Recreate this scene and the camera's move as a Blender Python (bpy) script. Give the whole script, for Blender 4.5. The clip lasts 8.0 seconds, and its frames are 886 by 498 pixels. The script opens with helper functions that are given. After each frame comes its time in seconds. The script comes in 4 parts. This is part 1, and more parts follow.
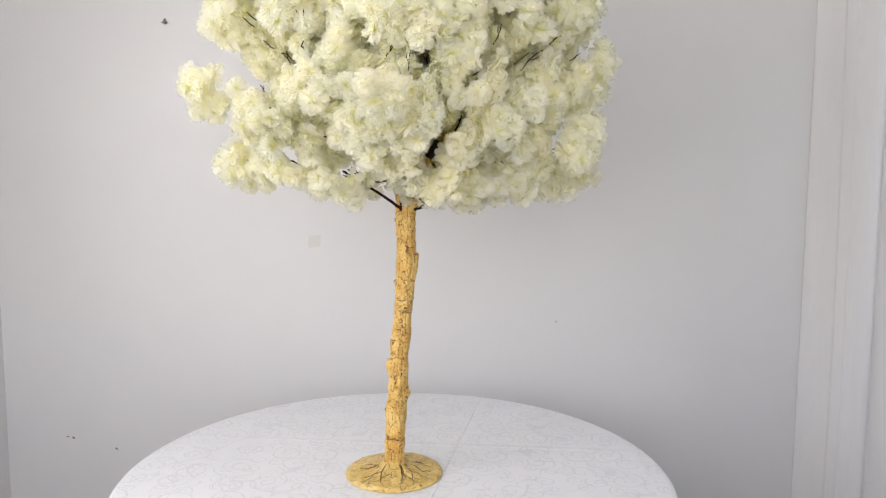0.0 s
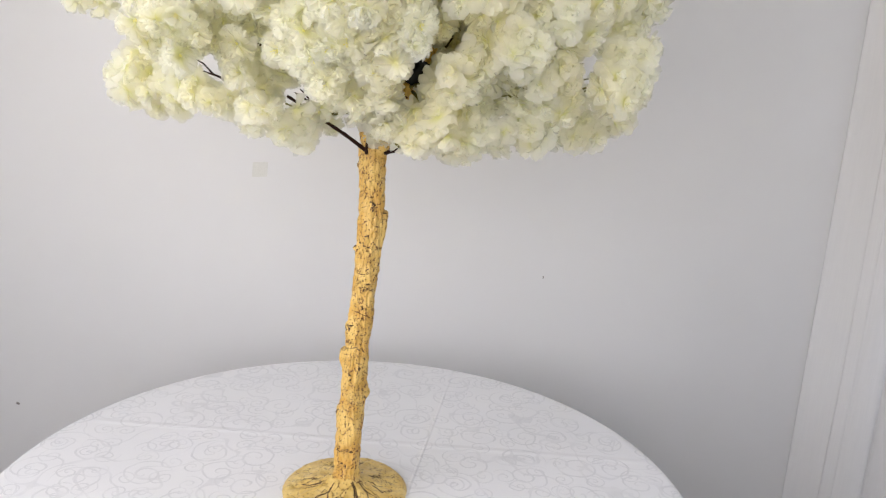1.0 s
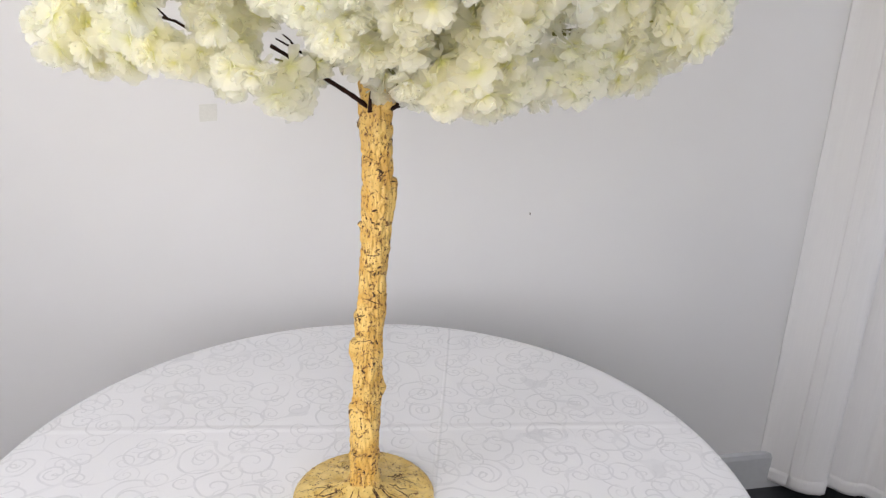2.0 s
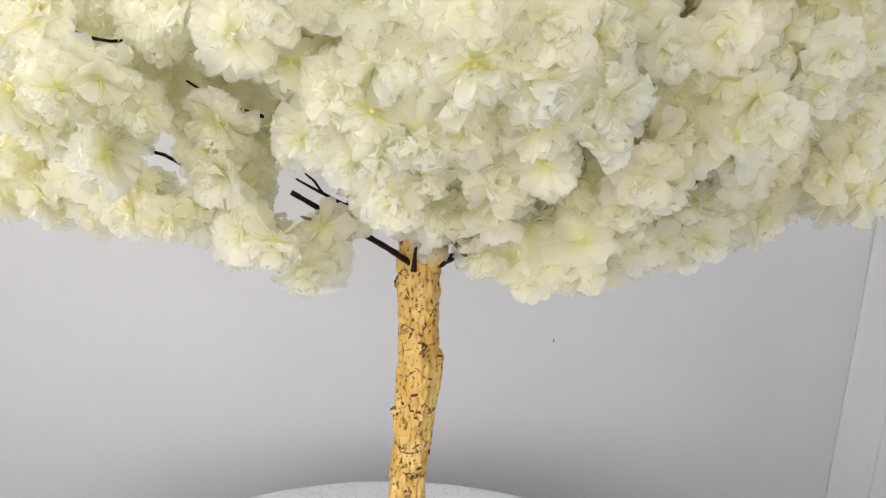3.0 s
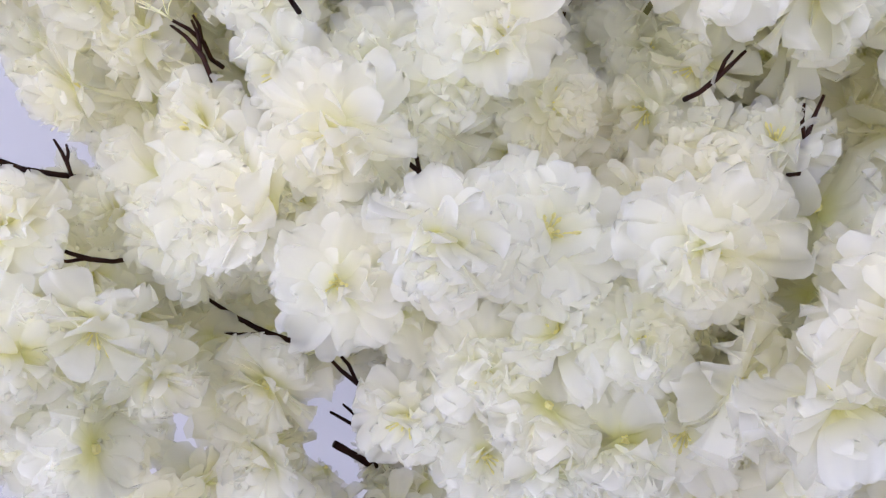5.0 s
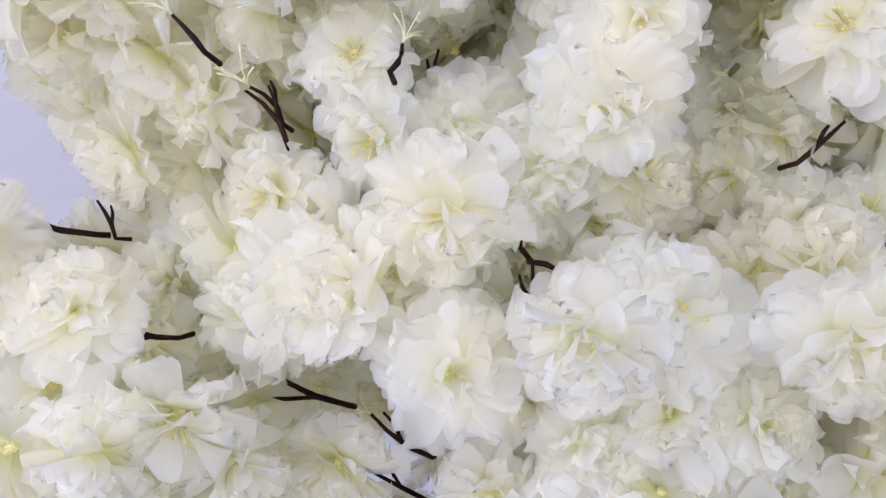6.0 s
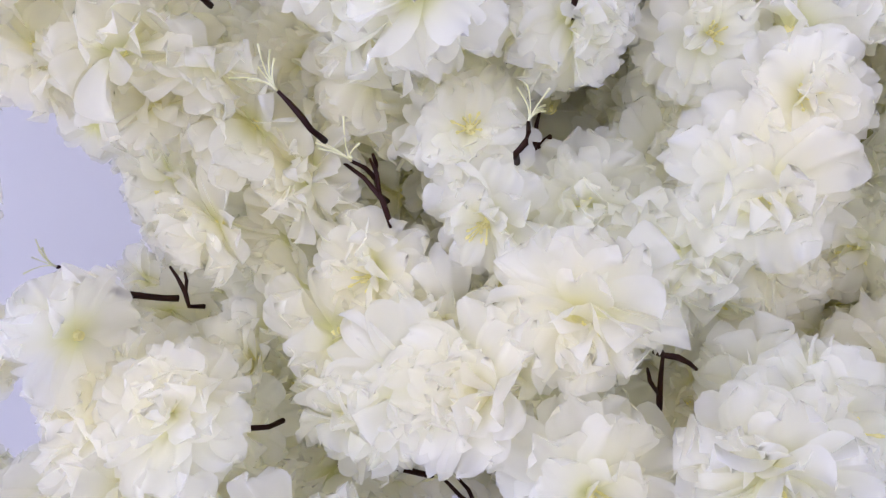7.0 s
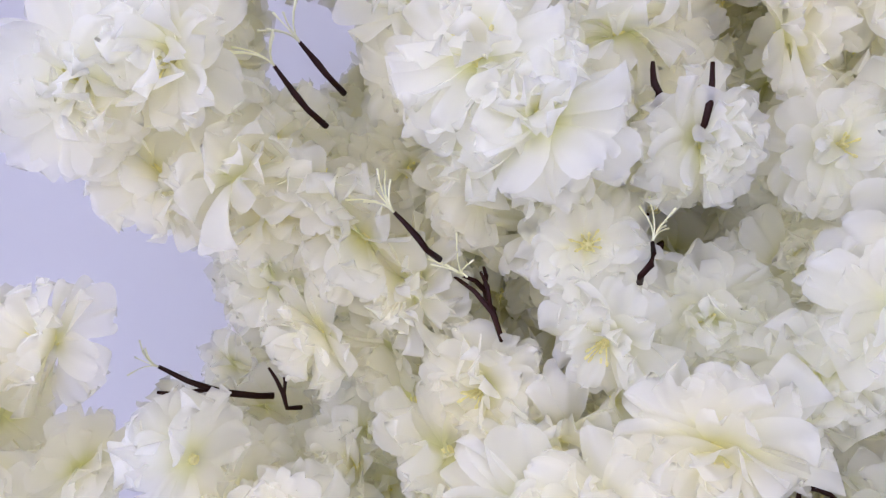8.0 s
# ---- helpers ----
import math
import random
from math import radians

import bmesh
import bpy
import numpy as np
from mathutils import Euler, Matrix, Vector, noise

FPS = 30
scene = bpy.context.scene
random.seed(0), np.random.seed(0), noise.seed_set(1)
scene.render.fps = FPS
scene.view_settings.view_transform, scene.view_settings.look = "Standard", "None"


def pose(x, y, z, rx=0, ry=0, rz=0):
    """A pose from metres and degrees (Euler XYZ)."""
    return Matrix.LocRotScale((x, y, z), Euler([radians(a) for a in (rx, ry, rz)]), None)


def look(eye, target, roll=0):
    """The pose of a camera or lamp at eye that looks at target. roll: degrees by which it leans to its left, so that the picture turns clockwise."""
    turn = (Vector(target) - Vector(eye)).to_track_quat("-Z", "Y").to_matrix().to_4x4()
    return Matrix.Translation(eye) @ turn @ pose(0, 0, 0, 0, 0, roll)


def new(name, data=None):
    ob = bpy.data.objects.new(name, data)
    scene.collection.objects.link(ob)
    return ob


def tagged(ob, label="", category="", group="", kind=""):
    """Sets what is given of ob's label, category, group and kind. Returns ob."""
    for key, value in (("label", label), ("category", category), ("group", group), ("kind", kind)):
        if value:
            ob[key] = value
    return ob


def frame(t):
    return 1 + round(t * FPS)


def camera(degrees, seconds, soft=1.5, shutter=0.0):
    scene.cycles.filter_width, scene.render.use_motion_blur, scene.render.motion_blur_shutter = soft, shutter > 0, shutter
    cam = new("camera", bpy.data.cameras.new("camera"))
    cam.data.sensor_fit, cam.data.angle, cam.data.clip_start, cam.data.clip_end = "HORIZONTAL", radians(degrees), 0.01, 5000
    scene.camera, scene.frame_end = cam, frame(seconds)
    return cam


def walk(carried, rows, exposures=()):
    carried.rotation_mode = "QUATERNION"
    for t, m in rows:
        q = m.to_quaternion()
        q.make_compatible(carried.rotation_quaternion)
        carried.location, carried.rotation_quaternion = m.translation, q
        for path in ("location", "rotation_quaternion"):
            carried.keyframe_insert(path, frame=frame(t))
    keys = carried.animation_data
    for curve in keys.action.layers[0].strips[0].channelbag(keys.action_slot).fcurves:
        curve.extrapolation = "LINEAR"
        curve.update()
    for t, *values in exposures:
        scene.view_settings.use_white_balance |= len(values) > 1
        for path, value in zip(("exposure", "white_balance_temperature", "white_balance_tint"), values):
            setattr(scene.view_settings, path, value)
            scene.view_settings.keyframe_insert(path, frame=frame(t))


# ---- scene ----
cam = camera(62.0, 8.0, soft=1.35)
PATH = [
    (0, (0.109, -1.487, 1.409), (0.096, 0.503, 1.212), 0.3),
    (0.5, (0.122, -1.271, 1.425), (0.097, 0.702, 1.099), 2.0),
    (1, (0.082, -1.094, 1.449), (0.177, 0.856, 1.011), 3.6),
    (1.2, (0.051, -1.033, 1.460), (0.209, 0.899, 0.970), 3.8),
    (2.3, (-0.041, -0.831, 1.492), (0.254, 1.022, 0.800), 1.5),
    (2.5, (-0.045, -0.782, 1.497), (0.255, 1.089, 0.858), 1.5),
    (3, (-0.082, -0.641, 1.519), (0.265, 1.274, 1.061), 2.8),
    (3.5, (-0.105, -0.549, 1.537), (0.254, 1.398, 1.249), 2.9),
    (4, (-0.115, -0.493, 1.552), (0.259, 1.463, 1.362), 3.5),
    (4.2, (-0.125, -0.478, 1.554), (0.276, 1.475, 1.393), 3.6),
    (5.3, (-0.165, -0.447, 1.568), (0.347, 1.484, 1.468), 4.8),
    (5.5, (-0.176, -0.442, 1.571), (0.353, 1.485, 1.483), 4.5),
    (6, (-0.198, -0.427, 1.582), (0.388, 1.483, 1.515), 4.3),
    (6.5, (-0.216, -0.411, 1.593), (0.395, 1.492, 1.532), 4.7),
    (7, (-0.229, -0.395, 1.607), (0.334, 1.523, 1.548), 4.3),
    (7.5, (-0.233, -0.388, 1.617), (0.280, 1.545, 1.607), 4.0),
    (8, (-0.248, -0.384, 1.628), (0.164, 1.572, 1.689), 4.0),
]
EXPOSURES = [(0.0, -0.10, 6500, 13), (2.5, -0.04, 6500, 13), (3.0, -0.18, 6450, 13), (3.5, -0.31, 5950, 19), (4.0, -0.36, 5600, 24), (5.5, -0.36, 5400, 30), (8.0, -0.45, 5300, 34)]
walk(cam, [(t, look(eye, target, roll)) for t, eye, target, roll in PATH], EXPOSURES)

# ---- world and light ----
world = bpy.data.worlds.new("daylight")
world.use_nodes = True
scene.world = world
_sky = world.node_tree.nodes.new("ShaderNodeTexSky")
_sky.sky_type = "NISHITA"
_sky.sun_disc = False
_sky.sun_elevation, _sky.sun_rotation = radians(40), radians(200)
_bg = world.node_tree.nodes["Background"]
_bg.inputs["Strength"].default_value = 0.12
world.node_tree.links.new(_sky.outputs[0], _bg.inputs["Color"])

# thin cloth passes light on through many layers
scene.cycles.max_bounces, scene.cycles.diffuse_bounces, scene.cycles.transmission_bounces, scene.cycles.transparent_max_bounces = 24, 24, 24, 24


def window_light(name, matrix, w, h, watts, colour):
    data = bpy.data.lights.new(name, "AREA")
    data.shape, data.size, data.size_y, data.energy, data.color = "RECTANGLE", w, h, watts, colour
    ob = new(name, data)
    ob.matrix_world = matrix
    return ob


# daylight entering by the large window behind the camera
window_light("window_daylight", look((-0.305, -2.13, 1.62), (-0.1, 0.5, 1.2)), 1.75, 1.25, 28, (1.0, 0.98, 0.96))
# lamp at an unseen, added west window, so that shadows fall to the right
window_light("added_side_light", look((-1.287, -0.85, 1.72), (0.8, -0.75, 1.35)), 1.15, 1.35, 22, (1.0, 0.98, 0.96))
# fill lamp in an added, uncurtained east opening; brightens the crown's right side
window_light("east_fill_light", look((2.34, 0.0, 1.6), (0.0, 0.0, 1.3)), 1.0, 1.5, 7, (0.88, 0.94, 1.0))


# ---- materials ----
def material(name):
    m = bpy.data.materials.new(name)
    m.use_nodes = True
    nt = m.node_tree
    return m, nt, nt.nodes["Principled BSDF"]


def node(nt, kind, links=(), operation=None, data_type=None, interpolation_type=None, feature=None, voronoi_dimensions=None, attribute_name=None):
    n = nt.nodes.new(kind)
    if operation:
        n.operation = operation
    if data_type:
        n.data_type = data_type
    if interpolation_type:
        n.interpolation_type = interpolation_type
    if feature:
        n.feature = feature
    if voronoi_dimensions:
        n.voronoi_dimensions = voronoi_dimensions
    if attribute_name:
        n.attribute_name = attribute_name
    for key, v in links:
        if isinstance(v, bpy.types.NodeSocket):
            nt.links.new(v, n.inputs[key])
        else:
            n.inputs[key].default_value = v
    return n


def maths(nt, op, a, b=0.0, c=0.0):
    return node(nt, "ShaderNodeMath", ((0, a), (1, b), (2, c)), operation=op).outputs[0]


def mixed(nt, fac, a, b):
    n = node(nt, "ShaderNodeMix", data_type="RGBA")
    for key, v in ((0, fac), (6, a), (7, b)):
        if isinstance(v, bpy.types.NodeSocket):
            nt.links.new(v, n.inputs[key])
        else:
            n.inputs[key].default_value = v
    return n.outputs[2]


def step(nt, v, lo, hi, out_lo=0.0, out_hi=1.0):
    return node(nt, "ShaderNodeMapRange", ((0, v), (1, lo), (2, hi), (3, out_lo), (4, out_hi)), interpolation_type="SMOOTHSTEP").outputs[0]


def noise_tex(nt, vec, scale, detail=3.0, rough=0.5):
    return node(nt, "ShaderNodeTexNoise", (("Vector", vec), ("Scale", scale), ("Detail", detail), ("Roughness", rough))).outputs[0]


def bump(nt, height, strength, distance=0.001):
    return node(nt, "ShaderNodeBump", (("Strength", strength), ("Distance", distance), ("Height", height))).outputs[0]


def coords(nt):
    return nt.nodes.new("ShaderNodeTexCoord").outputs["Object"]


def plain(name, colour, rough=0.6, scale=60, vary=0.12, relief=0.15, metal=0.0):
    m, nt, p = material(name)
    co = coords(nt)
    n1, n2 = noise_tex(nt, co, scale), noise_tex(nt, co, scale * 0.09)
    f = maths(nt, "ADD", maths(nt, "MULTIPLY", n1, 0.5), maths(nt, "MULTIPLY", n2, 0.5))
    dark = tuple(c * (1 - vary) for c in colour) + (1,)
    nt.links.new(mixed(nt, step(nt, f, 0.3, 0.7), dark, (*colour, 1)), p.inputs["Base Color"])
    nt.links.new(bump(nt, n1, relief), p.inputs["Normal"])
    p.inputs["Roughness"].default_value, p.inputs["Metallic"].default_value = rough, metal
    return m


def petal_material():
    m, nt, p = material("petal_fabric")
    along = node(nt, "ShaderNodeAttribute", attribute_name="along").outputs["Fac"]
    rnd = nt.nodes.new("ShaderNodeObjectInfo").outputs["Random"]
    co = coords(nt)
    weave = noise_tex(nt, co, 900, 2)
    tone = noise_tex(nt, co, 70, 2)
    cast = step(nt, noise_tex(nt, nt.nodes.new("ShaderNodeNewGeometry").outputs["Position"], 13, 1), 0.36, 0.62)
    tip = mixed(nt, cast, mixed(nt, tone, (0.97, 0.95, 0.89, 1), (0.98, 0.965, 0.93, 1)), mixed(nt, tone, (0.94, 0.955, 0.985, 1), (0.965, 0.97, 0.985, 1)))
    base = mixed(nt, rnd, (0.86, 0.83, 0.42, 1), (0.80, 0.85, 0.46, 1))
    col = mixed(nt, step(nt, along, 0.02, 0.50), base, tip)
    nt.links.new(col, p.inputs["Base Color"])
    p.inputs["Roughness"].default_value = 0.62
    p.inputs["Specular IOR Level"].default_value = 0.25
    across = node(nt, "ShaderNodeAttribute", attribute_name="across").outputs["Fac"]
    ribs = maths(nt, "SINE", maths(nt, "ADD", maths(nt, "MULTIPLY", across, 11.0), maths(nt, "MULTIPLY", tone, 9.0)))
    veins = maths(nt, "ADD", maths(nt, "MULTIPLY", weave, 0.3), maths(nt, "ADD", maths(nt, "MULTIPLY", tone, 1.4), maths(nt, "MULTIPLY", ribs, 0.22)))
    nt.links.new(bump(nt, veins, 0.35, 0.0012), p.inputs["Normal"])
    tr = node(nt, "ShaderNodeBsdfTranslucent")
    nt.links.new(mixed(nt, 0.80, col, (0.994, 0.986, 0.912, 1)), tr.inputs["Color"])
    mix = node(nt, "ShaderNodeMixShader", ((0, 0.60), (1, p.outputs[0]), (2, tr.outputs[0])))
    gauze = node(nt, "ShaderNodeMixShader", ((0, 0.43), (1, mix.outputs[0]), (2, node(nt, "ShaderNodeBsdfTransparent", (("Color", (0.999, 0.994, 0.892, 1)),)).outputs[0])))
    nt.links.new(gauze.outputs[0], nt.nodes["Material Output"].inputs["Surface"])
    return m


def gilt_bark(name, level, deep, pale):
    m, nt, p = material(name)
    co = coords(nt)
    stretched = node(nt, "ShaderNodeMapping", (("Vector", co), ("Scale", (1.0, 1.0, 0.85)))).outputs[0]
    speck = noise_tex(nt, stretched, 300, 4, 0.62)
    patch = noise_tex(nt, co, 26, 2)
    wob = node(nt, "ShaderNodeVectorMath", ((0, node(nt, "ShaderNodeTexNoise", (("Vector", co), ("Scale", 90.0))).outputs[1]), (1, (0.016, 0.016, 0.016))), operation="MULTIPLY").outputs[0]
    bent = node(nt, "ShaderNodeVectorMath", ((0, stretched), (1, wob)), operation="ADD").outputs[0]
    lines = node(nt, "ShaderNodeTexVoronoi", (("Vector", bent), ("Scale", 42.0)), feature="DISTANCE_TO_EDGE").outputs[0]
    cut = maths(nt, "SUBTRACT", level, maths(nt, "MULTIPLY", patch, 0.13))
    dirt = step(nt, maths(nt, "SUBTRACT", speck, cut), 0.0, 0.035)
    crack = step(nt, lines, 0.015, 0.045, 1.0, 0.0)
    mark = maths(nt, "MAXIMUM", dirt, maths(nt, "MULTIPLY", crack, step(nt, speck, 0.47, 0.56)))
    gold = mixed(nt, step(nt, noise_tex(nt, co, 40, 3), 0.3, 0.7), deep, pale)
    nt.links.new(mixed(nt, mark, gold, (0.17, 0.070, 0.018, 1)), p.inputs["Base Color"])
    p.inputs["Roughness"].default_value = 0.42
    h = maths(nt, "SUBTRACT", noise_tex(nt, stretched, 130, 4), maths(nt, "MULTIPLY", mark, 0.5))
    nt.links.new(bump(nt, h, 0.85, 0.003), p.inputs["Normal"])
    return m


def damask():
    m, nt, p = material("damask_cloth")
    co = coords(nt)
    flat = node(nt, "ShaderNodeMapping", (("Vector", co), ("Scale", (1, 1, 0.001)))).outputs[0]
    wob = node(nt, "ShaderNodeVectorMath", ((0, node(nt, "ShaderNodeTexNoise", (("Vector", flat), ("Scale", 14.0))).outputs[1]), (1, (0.022, 0.022, 0.0))), operation="MULTIPLY").outputs[0]
    warped = node(nt, "ShaderNodeVectorMath", ((0, flat), (1, wob)), operation="ADD").outputs[0]

    def scrolls(scale, pitch, reach, thin):
        v = node(nt, "ShaderNodeTexVoronoi", (("Vector", warped), ("Scale", scale), ("Randomness", 0.7)), voronoi_dimensions="2D")
        local = node(nt, "ShaderNodeVectorMath", ((0, warped), (1, v.outputs["Position"])), operation="SUBTRACT").outputs[0]
        s = node(nt, "ShaderNodeSeparateXYZ", ((0, local),))
        rr = maths(nt, "SQRT", maths(nt, "ADD", maths(nt, "POWER", s.outputs[0], 2.0), maths(nt, "POWER", s.outputs[1], 2.0)))
        c = node(nt, "ShaderNodeSeparateColor", ((0, v.outputs["Color"]),))
        hand = maths(nt, "SUBTRACT", maths(nt, "MULTIPLY", maths(nt, "GREATER_THAN", c.outputs[0], 0.5), 2.0), 1.0)
        turn = maths(nt, "MULTIPLY", maths(nt, "MULTIPLY", maths(nt, "ARCTAN2", s.outputs[1], s.outputs[0]), hand), 0.1591549)
        f = maths(nt, "FRACT", maths(nt, "ADD", maths(nt, "ADD", maths(nt, "DIVIDE", rr, pitch), turn), c.outputs[1]))
        line = step(nt, maths(nt, "ABSOLUTE", maths(nt, "SUBTRACT", f, 0.5)), thin, thin * 1.9, 1.0, 0.0)
        return maths(nt, "MULTIPLY", line, step(nt, rr, reach, reach * 1.12, 1.0, 0.0))

    a, b = scrolls(11.0, 0.022, 0.040, 0.055), scrolls(19.0, 0.013, 0.021, 0.07)
    tendril = step(nt, maths(nt, "ABSOLUTE", maths(nt, "SUBTRACT", noise_tex(nt, flat, 9, 1), 0.5)), 0.006, 0.013, 1.0, 0.0)
    pattern = maths(nt, "MINIMUM", maths(nt, "ADD", maths(nt, "MAXIMUM", a, b), maths(nt, "MULTIPLY", tendril, 0.7)), 1.0)
    pattern = maths(nt, "MULTIPLY", pattern, step(nt, noise_tex(nt, flat, 30, 2), 0.3, 0.6, 0.35, 1.0))
    weave = noise_tex(nt, co, 1400, 1)
    cloth = mixed(nt, noise_tex(nt, co, 8, 2), (0.74, 0.745, 0.78, 1), (0.80, 0.80, 0.83, 1))
    nt.links.new(mixed(nt, pattern, cloth, (0.65, 0.655, 0.69, 1)), p.inputs["Base Color"])
    rough = maths(nt, "SUBTRACT", 0.62, maths(nt, "MULTIPLY", pattern, 0.2))
    nt.links.new(rough, p.inputs["Roughness"])
    p.inputs["Sheen Weight"].default_value = 0.15
    sep = node(nt, "ShaderNodeSeparateXYZ", ((0, co),))

    def crease(ax, ay, bx, by, reach):
        n = math.hypot(bx - ax, by - ay)
        nx, ny = (by - ay) / n, -(bx - ax) / n
        d = maths(nt, "ADD", maths(nt, "ADD", maths(nt, "MULTIPLY", sep.outputs[0], nx), maths(nt, "MULTIPLY", sep.outputs[1], ny)), -(ax * nx + ay * ny))
        return step(nt, maths(nt, "ABSOLUTE", d), 0.0, reach, 1.0, 0.0)

    folds = maths(nt, "ADD", crease(0.198, 0.52, 0.116, 0.092, 0.004), maths(nt, "MULTIPLY", crease(-0.371, 0.19, -0.115, 0.17, 0.012), 1.0))
    h = maths(nt, "ADD", maths(nt, "MULTIPLY", weave, 0.12), maths(nt, "ADD", maths(nt, "MULTIPLY", folds, 1.6), maths(nt, "MULTIPLY", pattern, 0.18)))
    nt.links.new(bump(nt, maths(nt, "ADD", h, maths(nt, "MULTIPLY", noise_tex(nt, co, 7, 2), 3.0)), 0.5, 0.0015), p.inputs["Normal"])
    return m


def wall_paint():
    m, nt, p = material("wall_paint")
    co = coords(nt)
    big, fine = noise_tex(nt, co, 1.3, 3), noise_tex(nt, co, 240, 3)
    nt.links.new(mixed(nt, step(nt, big, 0.3, 0.7), (0.70, 0.69, 0.69, 1), (0.74, 0.73, 0.73, 1)), p.inputs["Base Color"])
    p.inputs["Roughness"].default_value = 0.55
    nt.links.new(bump(nt, maths(nt, "ADD", maths(nt, "MULTIPLY", fine, 0.3), maths(nt, "MULTIPLY", noise_tex(nt, co, 9, 2), 2.0)), 0.15, 0.002), p.inputs["Normal"])
    return m


def sheer():
    m, nt, p = material("sheer_curtain")
    co = coords(nt)
    st = node(nt, "ShaderNodeMapping", (("Vector", co), ("Scale", (1, 1, 0.03)))).outputs[0]
    n1 = noise_tex(nt, st, 260, 2)
    col = mixed(nt, n1, (0.86, 0.85, 0.85, 1), (0.93, 0.92, 0.92, 1))
    nt.links.new(col, p.inputs["Base Color"])
    p.inputs["Roughness"].default_value = 0.7
    nt.links.new(bump(nt, n1, 0.2), p.inputs["Normal"])
    tr = node(nt, "ShaderNodeBsdfTranslucent", (("Color", (0.86, 0.85, 0.86, 1)),))
    mix = node(nt, "ShaderNodeMixShader", ((0, 0.15), (1, p.outputs[0]), (2, tr.outputs[0])))
    nt.links.new(mix.outputs[0], nt.nodes["Material Output"].inputs["Surface"])
    return m


PETAL, CLOTH, WALL, SHEER = petal_material(), damask(), wall_paint(), sheer()
BARK, PLATE = gilt_bark("gilt_bark", 0.660, (0.58, 0.33, 0.065, 1), (0.72, 0.49, 0.15, 1)), gilt_bark("gilt_plate", 0.705, (0.62, 0.41, 0.11, 1), (0.76, 0.57, 0.22, 1))
WASH = plain("brown_wash", (0.075, 0.030, 0.010), 0.6, 400, 0.4, 0.3)
STEM = plain("dark_stem", (0.028, 0.009, 0.006), 0.55, 300, 0.4, 0.3)
STEM.node_tree.nodes["Principled BSDF"].inputs["Specular IOR Level"].default_value = 0.15
GREEN_STEM = plain("green_stem", (0.20, 0.19, 0.07), 0.55, 300, 0.3, 0.2)
STAMEN = plain("stamen_yellow", (0.74, 0.69, 0.30), 0.6, 500, 0.25, 0.3)
FILAMENT = plain("filament_cream", (0.80, 0.80, 0.52), 0.5, 300, 0.1, 0.1)
FLOOR = plain("dark_floor", (0.035, 0.037, 0.042), 0.35, 40, 0.4, 0.2)
BASEBOARD = plain("baseboard_paint", (0.50, 0.51, 0.53), 0.45, 50, 0.08, 0.1)
CEILING = plain("ceiling_paint", (0.78, 0.78, 0.77), 0.8, 80, 0.05, 0.1)
WOOD = plain("table_wood", (0.28, 0.19, 0.11), 0.5, 40, 0.3, 0.2)
WHITE_PAINT = plain("window_paint", (0.75, 0.75, 0.75), 0.4, 50, 0.05, 0.1)
SMUDGE = plain("smudge", (0.24, 0.22, 0.20), 0.7, 300, 0.4, 0.2)
TAPE = plain("old_tape", (0.70, 0.69, 0.65), 0.35, 200, 0.1, 0.1)
BLACK_TAPE = plain("black_tape", (0.012, 0.012, 0.014), 0.35, 200, 0.3, 0.2)


# ---- builders ----
def finish(ob, mat, smooth=True):
    ob.data.materials.append(mat)
    if smooth:
        ob.data.shade_smooth()
    return ob


def part(name, bm, mat, parent=None, label="", smooth=False):
    me = bpy.data.meshes.new(name)
    bm.to_mesh(me)
    bm.free()
    ob = finish(new(name, me), mat, smooth)
    ob.parent = parent
    if label:
        ob["label"] = label
    return ob


def slab(bm, lo, hi, bevel=0.0):
    r = bmesh.ops.create_cube(bm, size=1.0)
    c, s = [(a + b) / 2 for a, b in zip(lo, hi)], [b - a for a, b in zip(lo, hi)]
    for v in r["verts"]:
        v.co = Vector((c[i] + v.co[i] * s[i] for i in range(3)))
    if bevel:
        edges = {e for v in r["verts"] for e in v.link_edges}
        bmesh.ops.bevel(bm, geom=list(edges), offset=bevel, segments=2, affect="EDGES")
    return bm


def grid_faces(nu, nv, wrap, offset=0):
    out = []
    for j in range(nv - 1):
        for i in range(nu if wrap else nu - 1):
            k = (i + 1) % nu
            out.append((offset + j * nu + i, offset + j * nu + k, offset + (j + 1) * nu + k, offset + (j + 1) * nu + i))
    return out


def mesh_of(name, verts, faces):
    me = bpy.data.meshes.new(name)
    me.from_pydata([tuple(v) for v in verts], [], faces)
    me.update()
    return me


def tube_data(points, radii, sides=8, offset=0):
    pts = [Vector(p) for p in points]
    verts, up = [], Vector((0.31, 0.2, 0.93))
    for i, p in enumerate(pts):
        d = (pts[min(i + 1, len(pts) - 1)] - pts[max(i - 1, 0)]).normalized()
        x = d.cross(up).normalized()
        y = d.cross(x)
        for k in range(sides):
            a = 2 * math.pi * k / sides
            verts.append(p + (x * math.cos(a) + y * math.sin(a)) * radii[i])
    faces = grid_faces(sides, len(pts), True, offset)
    faces += [tuple(offset + k for k in reversed(range(sides))), tuple(offset + (len(pts) - 1) * sides + k for k in range(sides))]
    return verts, faces


